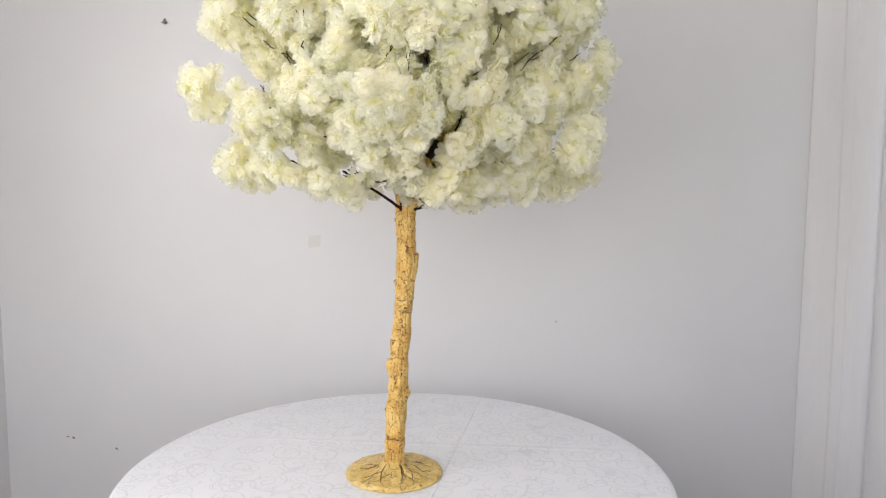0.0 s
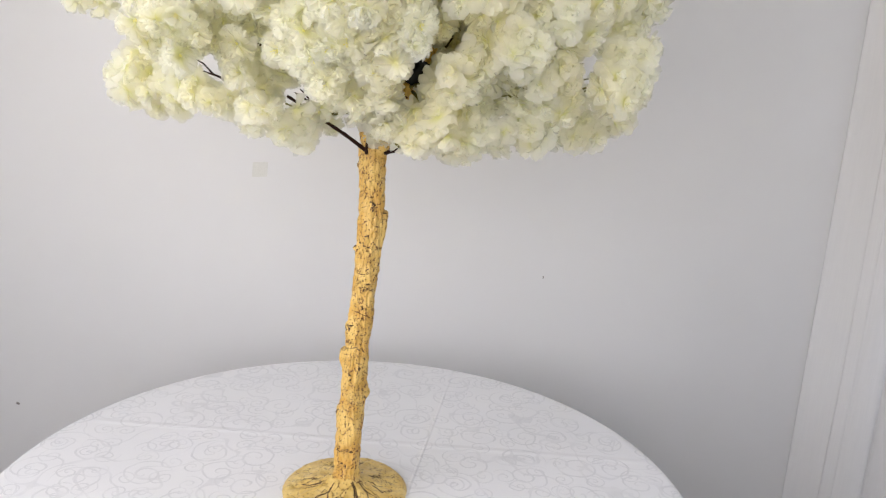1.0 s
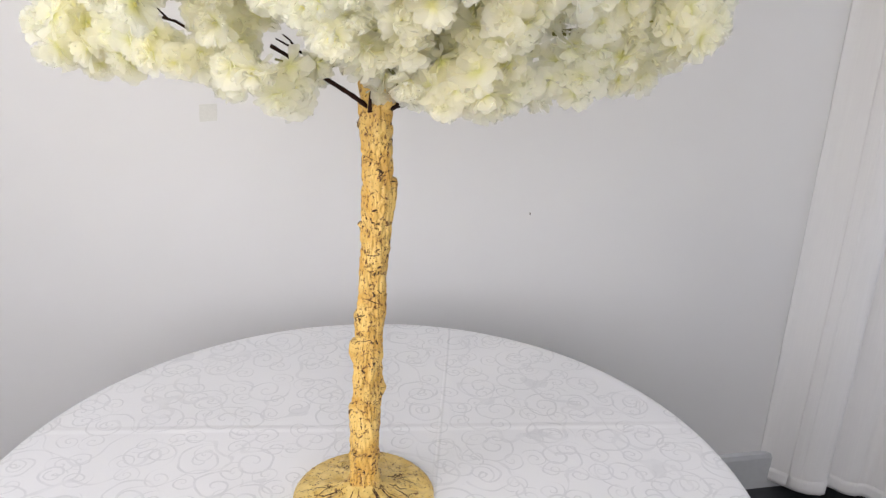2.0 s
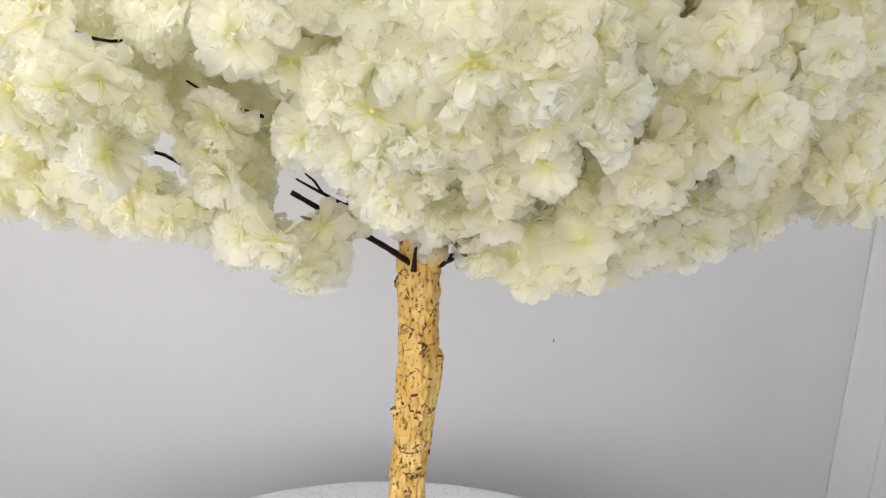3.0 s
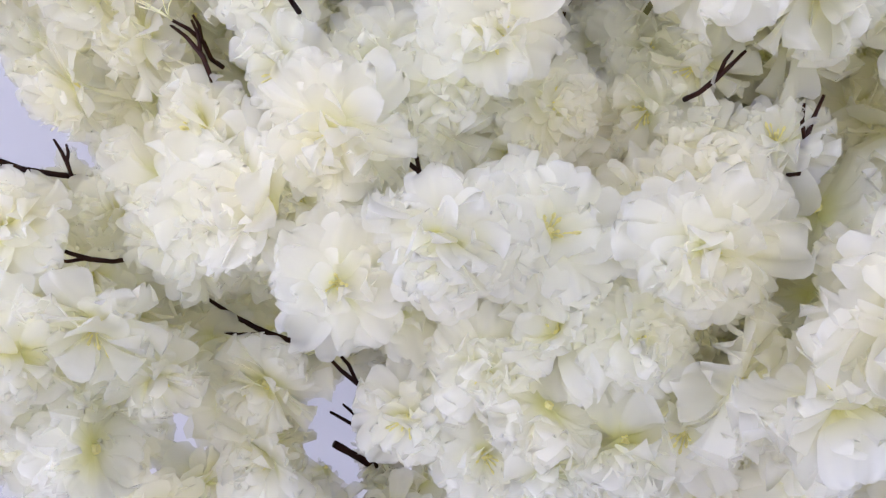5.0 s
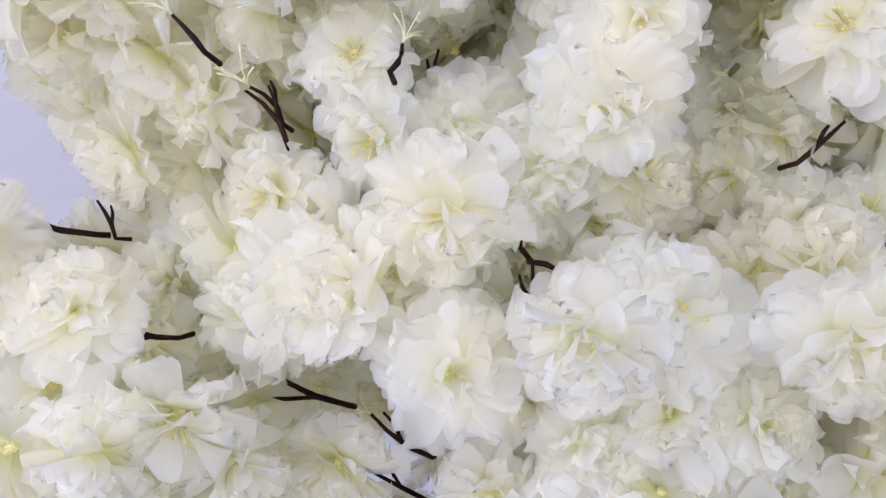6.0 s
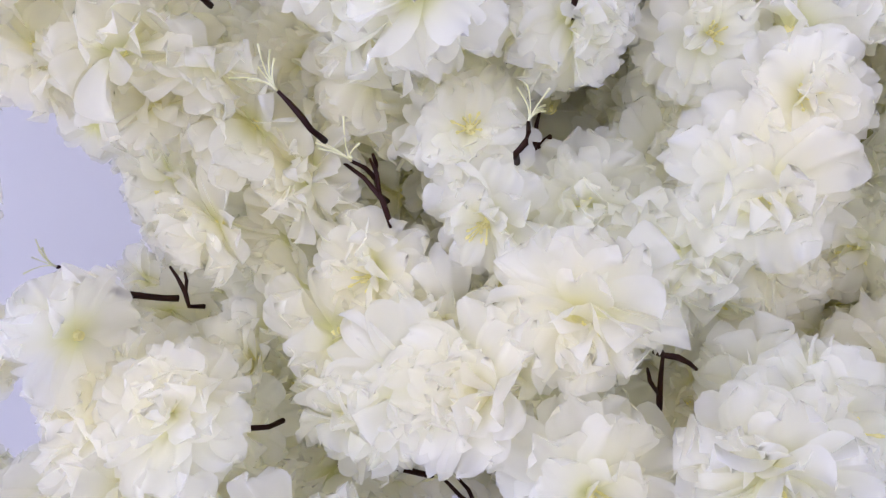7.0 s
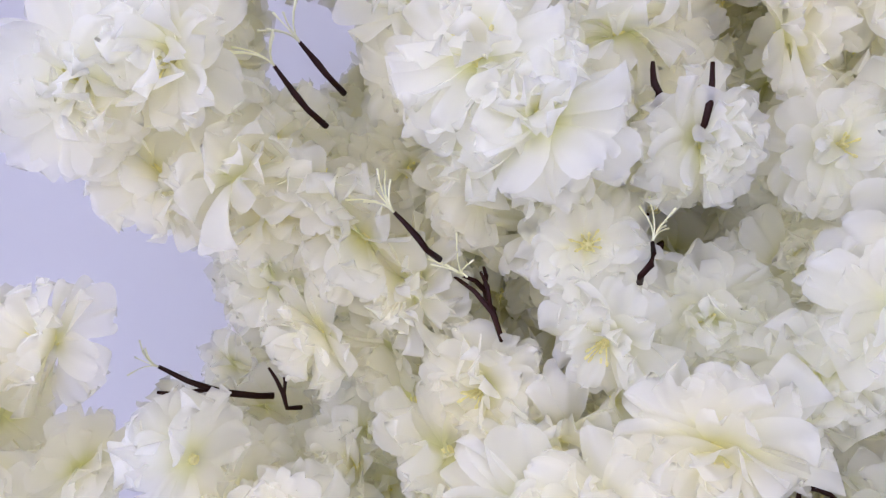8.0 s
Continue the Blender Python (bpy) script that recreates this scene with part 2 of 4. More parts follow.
# ---- room ----
def wall(name, corners, lo, hi, holes=(), label=""):
    """A wall 0.12 thick along the plan line corners[0] to corners[1], its room side on the line; holes are (u0, u1, z0, z1) along it."""
    a, b = Vector((*corners[0], 0)), Vector((*corners[1], 0))
    d = (b - a).normalized()
    n = Vector((d.y, -d.x, 0)) * 0.12
    length = (b - a).length
    cuts_u = sorted({0.0, length, *(h[0] for h in holes), *(h[1] for h in holes)})
    cuts_z = sorted({lo, hi, *(h[2] for h in holes), *(h[3] for h in holes)})
    bm = bmesh.new()
    for u0, u1 in zip(cuts_u, cuts_u[1:]):
        for z0, z1 in zip(cuts_z, cuts_z[1:]):
            um, zm = (u0 + u1) / 2, (z0 + z1) / 2
            if any(h[0] < um < h[1] and h[2] < zm < h[3] for h in holes):
                continue
            vs = [bm.verts.new(a + d * u + n * k + Vector((0, 0, z))) for k in (0, 1) for z in (z0, z1) for u in (u0, u1)]
            for f in ((0, 1, 3, 2), (4, 6, 7, 5), (0, 4, 5, 1), (2, 3, 7, 6), (0, 2, 6, 4), (1, 5, 7, 3)):
                bm.faces.new([vs[i] for i in f])
    bmesh.ops.remove_doubles(bm, verts=bm.verts, dist=0.0005)
    bmesh.ops.recalc_face_normals(bm, faces=bm.faces)
    ob = part(name, bm, WALL)
    return tagged(ob, label or "smooth pale grey-white painted room wall", "wall", kind="structure")


HIGH = 2.7
WALL_Y = lambda x: 0.868 + 0.05 * x          # room face of the back wall
wall("wall_north", ((2.4, WALL_Y(2.4)), (-1.302, WALL_Y(-1.302))), 0, HIGH, label="pale grey-white painted wall with small scuffs behind the table")
wall("wall_west", ((-1.302, WALL_Y(-1.302)), (-1.302, -2.15)), 0, HIGH, holes=((WALL_Y(-1.302) + 0.25, WALL_Y(-1.302) + 1.45, 1.0, 2.5),))
wall("wall_south", ((-1.302, -2.15), (2.4, -2.15)), 0, HIGH, holes=((0.097, 1.897, 0.95, 2.55),))
wall("wall_east", ((2.4, -2.15), (2.4, WALL_Y(2.4))), 0, HIGH, holes=((1.65, 2.65, 0.85, 2.35),))

bm = slab(bmesh.new(), (-1.6, -2.6, -0.1), (2.6, 1.2, 0.0))
tagged(part("floor", bm, FLOOR), "dark charcoal grey hard floor", "floor", kind="structure")
bm = slab(bmesh.new(), (-1.6, -2.6, HIGH), (2.6, 1.2, HIGH + 0.1))
tagged(part("ceiling", bm, CEILING), "plain white painted ceiling", "ceiling", kind="structure")


def skirting():
    bm = bmesh.new()
    profile = ((0.0, 0.0), (0.014, 0.0), (0.014, 0.112), (0.010, 0.126), (0.0, 0.132))
    ends = []
    for x in (-1.40, 2.38):
        ends.append([bm.verts.new((x, WALL_Y(x) - 0.002 - d, z)) for d, z in profile])
    for i in range(len(profile)):
        j = (i + 1) % len(profile)
        bm.faces.new((ends[0][i], ends[0][j], ends[1][j], ends[1][i]))
    bm.faces.new(ends[0])
    bm.faces.new(list(reversed(ends[1])))
    bmesh.ops.recalc_face_normals(bm, faces=bm.faces)
    return tagged(part("baseboard", bm, BASEBOARD), "grey painted baseboard along the wall foot", "baseboard", kind="structure")


skirting()


def wall_marks():
    """Scuffs, a butterfly-shaped stain and the ghost of a piece of tape on the back wall."""
    def blot(x, z, w, h, mat, label, category, turn=0.0, points=14, wobble=0.25):
        rng = random.Random(int(abs(x) * 977 + z * 131))
        bm = bmesh.new()
        ring = []
        for layer in (0.003, 0.0):
            vs = []
            for k in range(points):
                a = 2 * math.pi * k / points
                q = rng.uniform(1 - wobble, 1) if layer else ring[0][k][1]
                dx, dz = math.cos(a) * w * q, math.sin(a) * h * q
                dx, dz = dx * math.cos(turn) - dz * math.sin(turn), dx * math.sin(turn) + dz * math.cos(turn)
                vs.append((bm.verts.new((x + dx, WALL_Y(x + dx) - layer, z + dz)), q))
            ring.append(vs)
        bm.faces.new([v for v, _ in ring[0]])
        for k in range(points):
            j = (k + 1) % points
            bm.faces.new((ring[0][k][0], ring[1][k][0], ring[1][j][0], ring[0][j][0]))
        bmesh.ops.recalc_face_normals(bm, faces=bm.faces)
        ob = part("wall_mark", bm, mat)
        return tagged(ob, label, category, kind="structure")
    blot(-0.764, 1.876, 0.005, 0.011, SMUDGE, "small grey cross-shaped scuff on the wall", "wall mark")
    blot(-0.764, 1.874, 0.013, 0.003, SMUDGE, "small grey cross-shaped scuff on the wall", "wall mark")
    blot(-0.315, 1.200, 0.030, 0.027, TAPE, "faint square ghost of old tape on the wall", "wall mark", 0.8, 4, 0.08)
    blot(-1.094, 0.563, 0.006, 0.003, SMUDGE, "tiny dark scuff on the wall", "wall mark", -0.4)
    blot(-1.112, 0.567, 0.003, 0.002, SMUDGE, "tiny dark scuff on the wall", "wall mark")
    blot(-0.96, 0.525, 0.006, 0.003, SMUDGE, "tiny dark scuff on the wall", "wall mark", -0.4)
    blot(0.464, 0.938, 0.0016, 0.004, SMUDGE, "tiny dark scuff on the wall", "wall mark")
    blot(0.914, 0.790, 0.0016, 0.004, WHITE_PAINT, "tiny pale chip on the wall", "wall mark", -0.5)


wall_marks()


def window(name, centre, across, w, h, label):
    """A framed window of four panes in an opening; across is the horizontal direction of its width."""
    root = tagged(new(name), label, "window", kind="structure")
    root.location = centre
    ax = Vector(across)
    out = Vector((ax.y, -ax.x, 0))
    m = Matrix((( ax.x, out.x, 0, 0), (ax.y, out.y, 0, 0), (0, 0, 1, 0), (0, 0, 0, 1)))
    bm = bmesh.new()
    t = 0.05
    for lo, hi in (((-w / 2, -0.03, -h / 2), (-w / 2 + t, 0.03, h / 2)), ((w / 2 - t, -0.03, -h / 2), (w / 2, 0.03, h / 2)),
                   ((-w / 2 + t, -0.03, -h / 2), (w / 2 - t, 0.03, -h / 2 + t)), ((-w / 2 + t, -0.03, h / 2 - t), (w / 2 - t, 0.03, h / 2)),
                   ((-t / 2, -0.025, -h / 2 + t), (t / 2, 0.025, h / 2 - t))):
        slab(bm, lo, hi, 0.004)
    bm.transform(m)
    part("window_frame", bm, WHITE_PAINT, root)
    return root


window("window_1", (-0.305, -2.21, 1.75), (1, 0, 0), 1.8, 1.6, "white framed window behind the walkway")
# unseen west window, added to house the left-hand lamp
window("added_side_window", (-1.362, -0.85, 1.75), (0, -1, 0), 1.2, 1.5, "white framed window added unseen in the side wall")
# unseen frame, added around the east fill lamp
window("added_east_window", (2.46, 0.0, 1.6), (0, 1, 0), 1.0, 1.5, "white framed window added unseen in the east wall")


def curtain():
    """Sheer drape in deep folds, its leading edge turned back in a narrow hem."""
    root = tagged(new("curtain"), "sheer white floor-length curtain hanging in vertical folds", "curtain")
    root.location = (1.3, 0.83, 0.0)

    knots_x = (1.280, 1.300, 1.320, 1.345, 1.370, 1.400, 1.445, 1.465, 1.478, 1.492, 1.515, 1.545)
    knots_y = (0.9295, 0.9270, 0.916, 0.888, 0.858, 0.838, 0.828, 0.838, 0.872, 0.868, 0.828, 0.815)

    def depth_at(x, v):
        if x < 1.545:
            return sum(float(np.interp(x + 0.004 * math.sin(5 * v) * min(1.0, (x - 1.28) / 0.05) + 0.004 * q, knots_x, knots_y)) for q in (-2, -1, 0, 1, 2)) / 5
        a = (x - 1.545) * 52 + 1.1 + 0.3 * math.sin(3 * v)
        return 0.815 + 0.030 * (math.sin(a) - math.sin(1.1)) * min(1.0, (x - 1.545) / 0.05)

    def sheet(name, x0, x1, z0, z1, nu, nv, proud):
        verts = []
        for j in range(nv):
            v = j / (nv - 1)
            z = z0 + (z1 - z0) * v
            for i in range(nu):
                x = x0 + (x1 - x0) * i / (nu - 1)
                verts.append((x + 0.006 * math.sin(z * 2.1) * min(1.0, (x - 1.28) / 0.05) - 1.3, depth_at(x, z / 2.6) - proud - 0.83, z))
        ob = finish(new(name, mesh_of(name, verts, grid_faces(nu, nv, False))), SHEER)
        mod = ob.modifiers.new("thickness", "SOLIDIFY")
        mod.thickness = 0.0012
        ob.parent = root
        return ob

    sheet("drape", 1.280, 2.30, 0.03, 2.60, 420, 60, 0.0)
    sheet("hem", 1.290, 2.30, 0.028, 0.075, 420, 4, 0.002)
    sheet("hem", 1.352, 1.378, 0.03, 2.60, 8, 60, 0.002)
    return root


curtain()

# ---- table ----
TOP = 0.79
TABLE = (0.006, 0.014)
TABLE_R = 0.566


def table():
    root = tagged(new("round_table"), "round banquet table hidden under a white cloth", "table")
    root.location = (*TABLE, 0)
    bm = bmesh.new()
    bmesh.ops.create_cone(bm, cap_ends=True, segments=72, radius1=TABLE_R - 0.006, radius2=TABLE_R - 0.006, depth=0.025, matrix=Matrix.Translation((0, 0, TOP - 0.0165)))
    part("tabletop", bm, WOOD, root)
    for k in range(4):
        a = math.pi / 4 + k * math.pi / 2
        vs, fs = tube_data([(0.36 * math.cos(a), 0.36 * math.sin(a), 0.0), (0.33 * math.cos(a), 0.33 * math.sin(a), TOP - 0.03)], [0.016, 0.018], 12)
        leg = finish(new("leg", mesh_of("leg", vs, fs)), WOOD)
        leg.parent = root
    return root


def tablecloth():
    nu = 220
    rings = [(0.0005, 0.0)] + [(TABLE_R * k / 40, 0.0) for k in range(1, 40)]
    rings += [(TABLE_R - 0.008 + 0.010 * math.sin(a), -0.010 + 0.010 * math.cos(a)) for a in (0.3, 0.7, 1.1, 1.57)]
    rings += [(TABLE_R + 0.002 + 0.05 * (k / 24) ** 1.2, -0.010 - 0.62 * k / 24) for k in range(1, 25)]
    verts = []
    for r, z in rings:
        drop = max(0.0, (-z - 0.015) / 0.6)
        for i in range(nu):
            a = 2 * math.pi * i / nu
            fold = drop ** 0.8 * (0.030 * math.sin(14 * a + 1.3 * math.sin(3 * a)) + 0.012 * math.sin(23 * a + 1.0))
            q = r + fold
            rise = 0.0
            if z == 0.0:
                rise = 0.0012 * noise.noise((r * math.cos(a) * 6, r * math.sin(a) * 6, 3.0)) * min(1, r / 0.14)
            verts.append((q * math.cos(a), q * math.sin(a), TOP + z + rise))
    faces = grid_faces(nu, len(rings), True)
    faces.append(tuple(reversed(range(nu))))
    ob = finish(new("tablecloth", mesh_of("tablecloth", verts, faces)), CLOTH)
    ob.location = (*TABLE, 0)
    return tagged(ob, "white damask tablecloth with grey scroll pattern over the table", "tablecloth")


table()
tablecloth()

# ---- the artificial tree ----
tree = tagged(new("artificial_tree"), "artificial blossom tree with gold trunk and ivory silk flowers", "artificial tree")
tree.location = (0, 0, TOP + 0.001)


def under(ob, parent=None):
    """Hangs a part built in world coordinates under the tree."""
    ob.parent = parent or tree
    if not parent:
        ob.matrix_parent_inverse = Matrix.Translation(tree.location).inverted()
    return ob


def smooth_step(a, b, x):
    q = min(1.0, max(0.0, (x - a) / (b - a)))
    return q * q * (3 - 2 * q)


AXIS = [(0.81, 0.0005, 0.002, 0.0222), (0.83, 0.001, 0.004, 0.0215), (0.90, 0.003, 0.015, 0.0210), (0.966, 0.0065, 0.020, 0.0205), (1.025, 0.0100, 0.024, 0.0190),
        (1.072, 0.0128, 0.027, 0.0182), (1.13, 0.0162, 0.035, 0.0183), (1.189, 0.0205, 0.042, 0.0187), (1.259, 0.0233, 0.050, 0.0197), (1.31, 0.0205, 0.052, 0.0202), (1.348, 0.0195, 0.055, 0.0205)]


def axis_at(z):
    for (z0, *a), (z1, *b) in zip(AXIS, AXIS[1:]):
        if z <= z1:
            f = max(0.0, (z - z0) / (z1 - z0))
            return [p + (q - p) * f for p, q in zip(a, b)]
    return list(AXIS[-1][1:])


# height, bearing, outward reach, length below, length above, half width: knots, cut stubs and plates of bark
KNOTS = [(1.027, 3.05, 0.0080, 0.050, 0.003, 0.75), (1.247, 0.05, 0.0070, 0.075, 0.004, 0.55), (0.955, 0.1, 0.0055, 0.016, 0.012, 0.5),
         (1.188, 3.2, 0.0045, 0.006, 0.006, 0.18), (1.072, 3.3, 0.0035, 0.05, 0.003, 0.8), (1.318, 3.1, 0.0035, 0.010, 0.008, 0.25),
         (0.876, 4.2, 0.0040, 0.030, 0.004, 0.5), (0.848, 5.0, 0.0035, 0.02, 0.003, 0.45), (0.905, 5.3, 0.003, 0.03, 0.003, 0.5), (1.14, 5.0, 0.003, 0.03, 0.004, 0.6),
         (1.262, 4.75, 0.0030, 0.06, 0.01, 0.20), (1.205, 4.5, 0.0028, 0.05, 0.01, 0.25), (1.0, 4.9, 0.003, 0.07, 0.006, 0.22), (1.295, 5.2, 0.003, 0.012, 0.004, 0.3),
         (0.985, 4.3, 0.0026, 0.05, 0.006, 0.2), (1.09, 0.3, 0.002, 0.05, 0.004, 0.8), (0.93, 2.9, 0.003, 0.03, 0.004, 0.6), (1.16, 0.0, 0.002, 0.02, 0.003, 0.6)]


def trunk_point(z, a, lift=0.0):
    """A point of the trunk's surface at a height and a bearing."""
    cx, cy, r = axis_at(z)
    c, s = math.cos(a), math.sin(a)
    q = r - 0.0012 * (1 - smooth_step(0.95, 1.15, z)) + 0.0030 * noise.noise((c * 1.7, s * 1.7, z * 16)) + 0.0040 * (abs(noise.noise((c * 3.2 + z * 3, s * 3.2, z * 40 + 5))) - 0.2)
    q += 0.0022 * (0.25 - abs(noise.noise((c * 5.5, s * 5.5 + z * 4, z * 75 + 9)))) + 0.0011 * noise.noise((c * 9, s * 9, z * 110))
    for kz, ka, reach, below, above, wide in KNOTS:
        if kz - below < z < kz + above:
            d = abs((a - ka + math.pi) % (2 * math.pi) - math.pi)
            if d < wide:
                f = smooth_step(kz - below, kz, z) if z < kz else 1 - smooth_step(kz, kz + above, z)
                q += reach * f * (1 - smooth_step(0.35 * wide, wide, d))
    q += 0.008 * (1 - smooth_step(0.806, 0.835, z)) ** 2
    for kz in RINGS:
        q -= 0.0010 * math.exp(-((z - kz - 0.004 * math.sin(a * 2 + kz * 40)) / 0.0018) ** 2)
    q += lift
    return (cx + q * c, cy + q * s, z)


RINGS = (0.868, 0.945, 1.035, 1.088, 1.276, 1.155)


def trunk():
    nu, nv = 110, 320
    z0, z1 = 0.806, 1.350
    verts = [trunk_point(z0 + (z1 - z0) * j / (nv - 1), 2 * math.pi * i / nu) for j in range(nv) for i in range(nu)]
    faces = grid_faces(nu, nv, True)
    faces.append(tuple((nv - 1) * nu + k for k in range(nu)))
    ob = finish(new("trunk", mesh_of("trunk", verts, faces)), BARK)
    ob["label"] = "gold-painted knotty trunk with brown speckled cracks"
    return under(ob)


def strokes(name, paths, label):
    """Thin dark lines left in the cracks by the brown wash."""
    verts, faces = [], []
    for pts, width in paths:
        n = len(pts)
        v, f = tube_data(pts, [width * (0.35 + 0.65 * math.sin(math.pi * (0.12 + 0.76 * k / (n - 1)))) for k in range(n)], 5, len(verts))
        verts += v
        faces += f
    ob = finish(new(name, mesh_of(name, verts, faces)), WASH)
    return under(tagged(ob, label, kind="stuff"))


def trunk_cracks():
    rng = random.Random(12)
    paths = []
    for k in range(190):
        z, a = rng.uniform(0.83, 1.335), rng.uniform(0, 6.28)
        if rng.random() < 0.45:
            kz, ka, reach, below, above, wide = rng.choice(KNOTS)
            z, a = kz + rng.uniform(-0.012, 0.006), ka + rng.uniform(-1, 1) * wide
        elif rng.random() < 0.4:
            z = rng.choice(RINGS) + rng.uniform(-0.006, 0.006)
        z = min(1.335, max(0.832, z))
        steep = rng.choice((0.3, 0.9, 2.5, 5.0))
        length = rng.uniform(0.002, 0.008)
        da, dz = length / 0.02 / math.hypot(1, steep), length * steep / math.hypot(1, steep) * rng.choice((-1, 1))
        n = 5
        pts = [trunk_point(min(1.345, max(0.82, z + dz * (i / (n - 1) - 0.5) + rng.uniform(-0.0008, 0.0008))), a + da * (i / (n - 1) - 0.5) + rng.uniform(-0.03, 0.03), -0.0002) for i in range(n)]
        paths.append((pts, rng.uniform(0.0006, 0.0015)))
    for kz in RINGS:
        a0 = rng.uniform(0, 6.28)
        for seg in range(2):
            a1 = a0 + seg * 3.1
            pts = [trunk_point(kz + 0.004 * math.sin((a1 + t * 0.12) * 2 + kz * 40) + rng.uniform(-0.0007, 0.0007), a1 + t * 0.12, -0.0001) for t in range(12)]
            paths.append((pts, 0.0007))
    strokes("crack", paths, "dark brown wash in the bark cracks")


FOOT_R = 0.100
_rng = random.Random(4)
ROOTS = [(k * 2 * math.pi / 11 + _rng.uniform(-0.2, 0.2), _rng.uniform(-0.25, 0.25), _rng.uniform(0.6, 0.95)) for k in range(11)]


def foot_height(r, a):
    f = r / FOOT_R
    h = 0.0085 + 0.017 * (1 - f) ** 1.15 + 0.007 * max(0.0, 1 - r / 0.034)
    for ra, bend, length in ROOTS:
        d = (a - ra - bend * f + math.pi) % (2 * math.pi) - math.pi
        w = 0.012 / max(r, 0.02)
        h += 0.0034 * math.exp(-(d / w) ** 2 * 1.6) * (1 - smooth_step(length * 0.6, length, f))
        for side in (-1, 1):
            d2 = (a - ra - bend * f - side * max(0.0, f - 0.45) * 0.45 + math.pi) % (2 * math.pi) - math.pi
            h -= 0.0022 * math.exp(-(d2 / (0.0042 / max(r, 0.02))) ** 2) * smooth_step(0.3, 0.5, f) * (1 - smooth_step(0.8, 0.93, f))
    h += 0.0014 * noise.noise((r * math.cos(a) * 45, r * math.sin(a) * 45, 1.0)) + 0.0007 * noise.noise((r * math.cos(a) * 130, r * math.sin(a) * 130, 1.0))
    return h * (1.0 if f < 0.93 else 1 - 0.55 * ((f - 0.93) / 0.07) ** 2)


def foot():
    """Cast plate with roots running out from the trunk."""
    nu, nr, R = 220, 48, FOOT_R
    verts = []
    for k in range(nr):
        r = 0.012 + (R - 0.012) * k / (nr - 1)
        for i in range(nu):
            a = 2 * math.pi * i / nu
            verts.append((r * math.cos(a), r * math.sin(a), TOP + 0.001 + foot_height(r, a)))
    for q in (0.0, 1.0):
        for i in range(nu):
            a = 2 * math.pi * i / nu
            k = R * (1.005 if q < 1 else 1.0)
            verts.append((k * math.cos(a), k * math.sin(a), TOP + 0.001 + 0.0035 * (1 - q)))
    faces = grid_faces(nu, nr + 2, True)
    faces.append(tuple((nr + 1) * nu + k for k in range(nu)))
    ob = finish(new("base", mesh_of("base", verts, faces)), PLATE)
    ob["label"] = "round gold base plate cast with spreading roots"
    under(ob)
    rng = random.Random(6)
    paths = []

    def on_plate(r, a):
        return (r * math.cos(a), r * math.sin(a), TOP + 0.001 + foot_height(r, a) - 0.0002)

    for ra, bend, length in ROOTS:
        for side in (-1, 0, 1):
            if rng.random() < 0.2:
                continue
            start, end = rng.uniform(0.25, 0.5), min(0.93, length * rng.uniform(0.75, 1.1))
            pts, wander = [], 0.0
            n = 9
            for i in range(n):
                f = start + (end - start) * i / (n - 1)
                wander += rng.uniform(-0.045, 0.045)
                pts.append(on_plate(f * FOOT_R, ra + bend * f + side * max(0.06, f - 0.35) * 0.45 + wander))
            paths.append((pts, rng.uniform(0.0006, 0.0012)))
            if rng.random() < 0.6:
                r0, a0 = FOOT_R * rng.uniform(start, end), ra + bend * 0.6 + side * 0.16
                pts = [on_plate(min(0.094, r0 + 0.004 * i), a0 + rng.choice((-1, 1)) * 0.03 * i + rng.uniform(-0.03, 0.03)) for i in range(4)]
                paths.append((pts, 0.0007))
    strokes("crack", paths, "dark brown wash between the cast roots")


trunk()
trunk_cracks()
foot()


def limb(points, r0, r1, mat=BARK, name="limb"):
    pts = [Vector(p) for p in points]
    fine, n = [], 8
    for k in range(len(pts) - 1):
        p0, p1, p2, p3 = pts[max(k - 1, 0)], pts[k], pts[k + 1], pts[min(k + 2, len(pts) - 1)]
        for i in range(n):
            t = i / n
            fine.append(0.5 * ((2 * p1) + (p2 - p0) * t + (2 * p0 - 5 * p1 + 4 * p2 - p3) * t * t + (3 * p1 - p0 - 3 * p2 + p3) * t ** 3))
    fine.append(pts[-1])
    m = len(fine)
    radii = [(r0 + (r1 - r0) * i / (m - 1)) * (1 + 0.10 * math.sin(i * 1.9 + points[0][0] * 90)) for i in range(m)]
    vs, fs = tube_data(fine, radii, 10)
    ob = finish(new(name, mesh_of(name, vs, fs)), mat)
    return under(ob)


limb(((0.028, 0.046, 1.335), (0.050, 0.055, 1.40), (0.085, 0.062, 1.465), (0.125, 0.07, 1.56), (0.14, 0.08, 1.66)), 0.014, 0.006)
limb(((0.020, 0.046, 1.335), (-0.005, 0.06, 1.42), (-0.03, 0.07, 1.53), (-0.03, 0.06, 1.68)), 0.013, 0.006)
limb(((0.024, 0.052, 1.335), (0.03, 0.10, 1.42), (0.02, 0.15, 1.52)), 0.012, 0.006)
limb(((0.072, 0.060, 1.444), (0.092, 0.060, 1.480)), 0.0135, 0.0130, BLACK_TAPE, "tape_wrap")

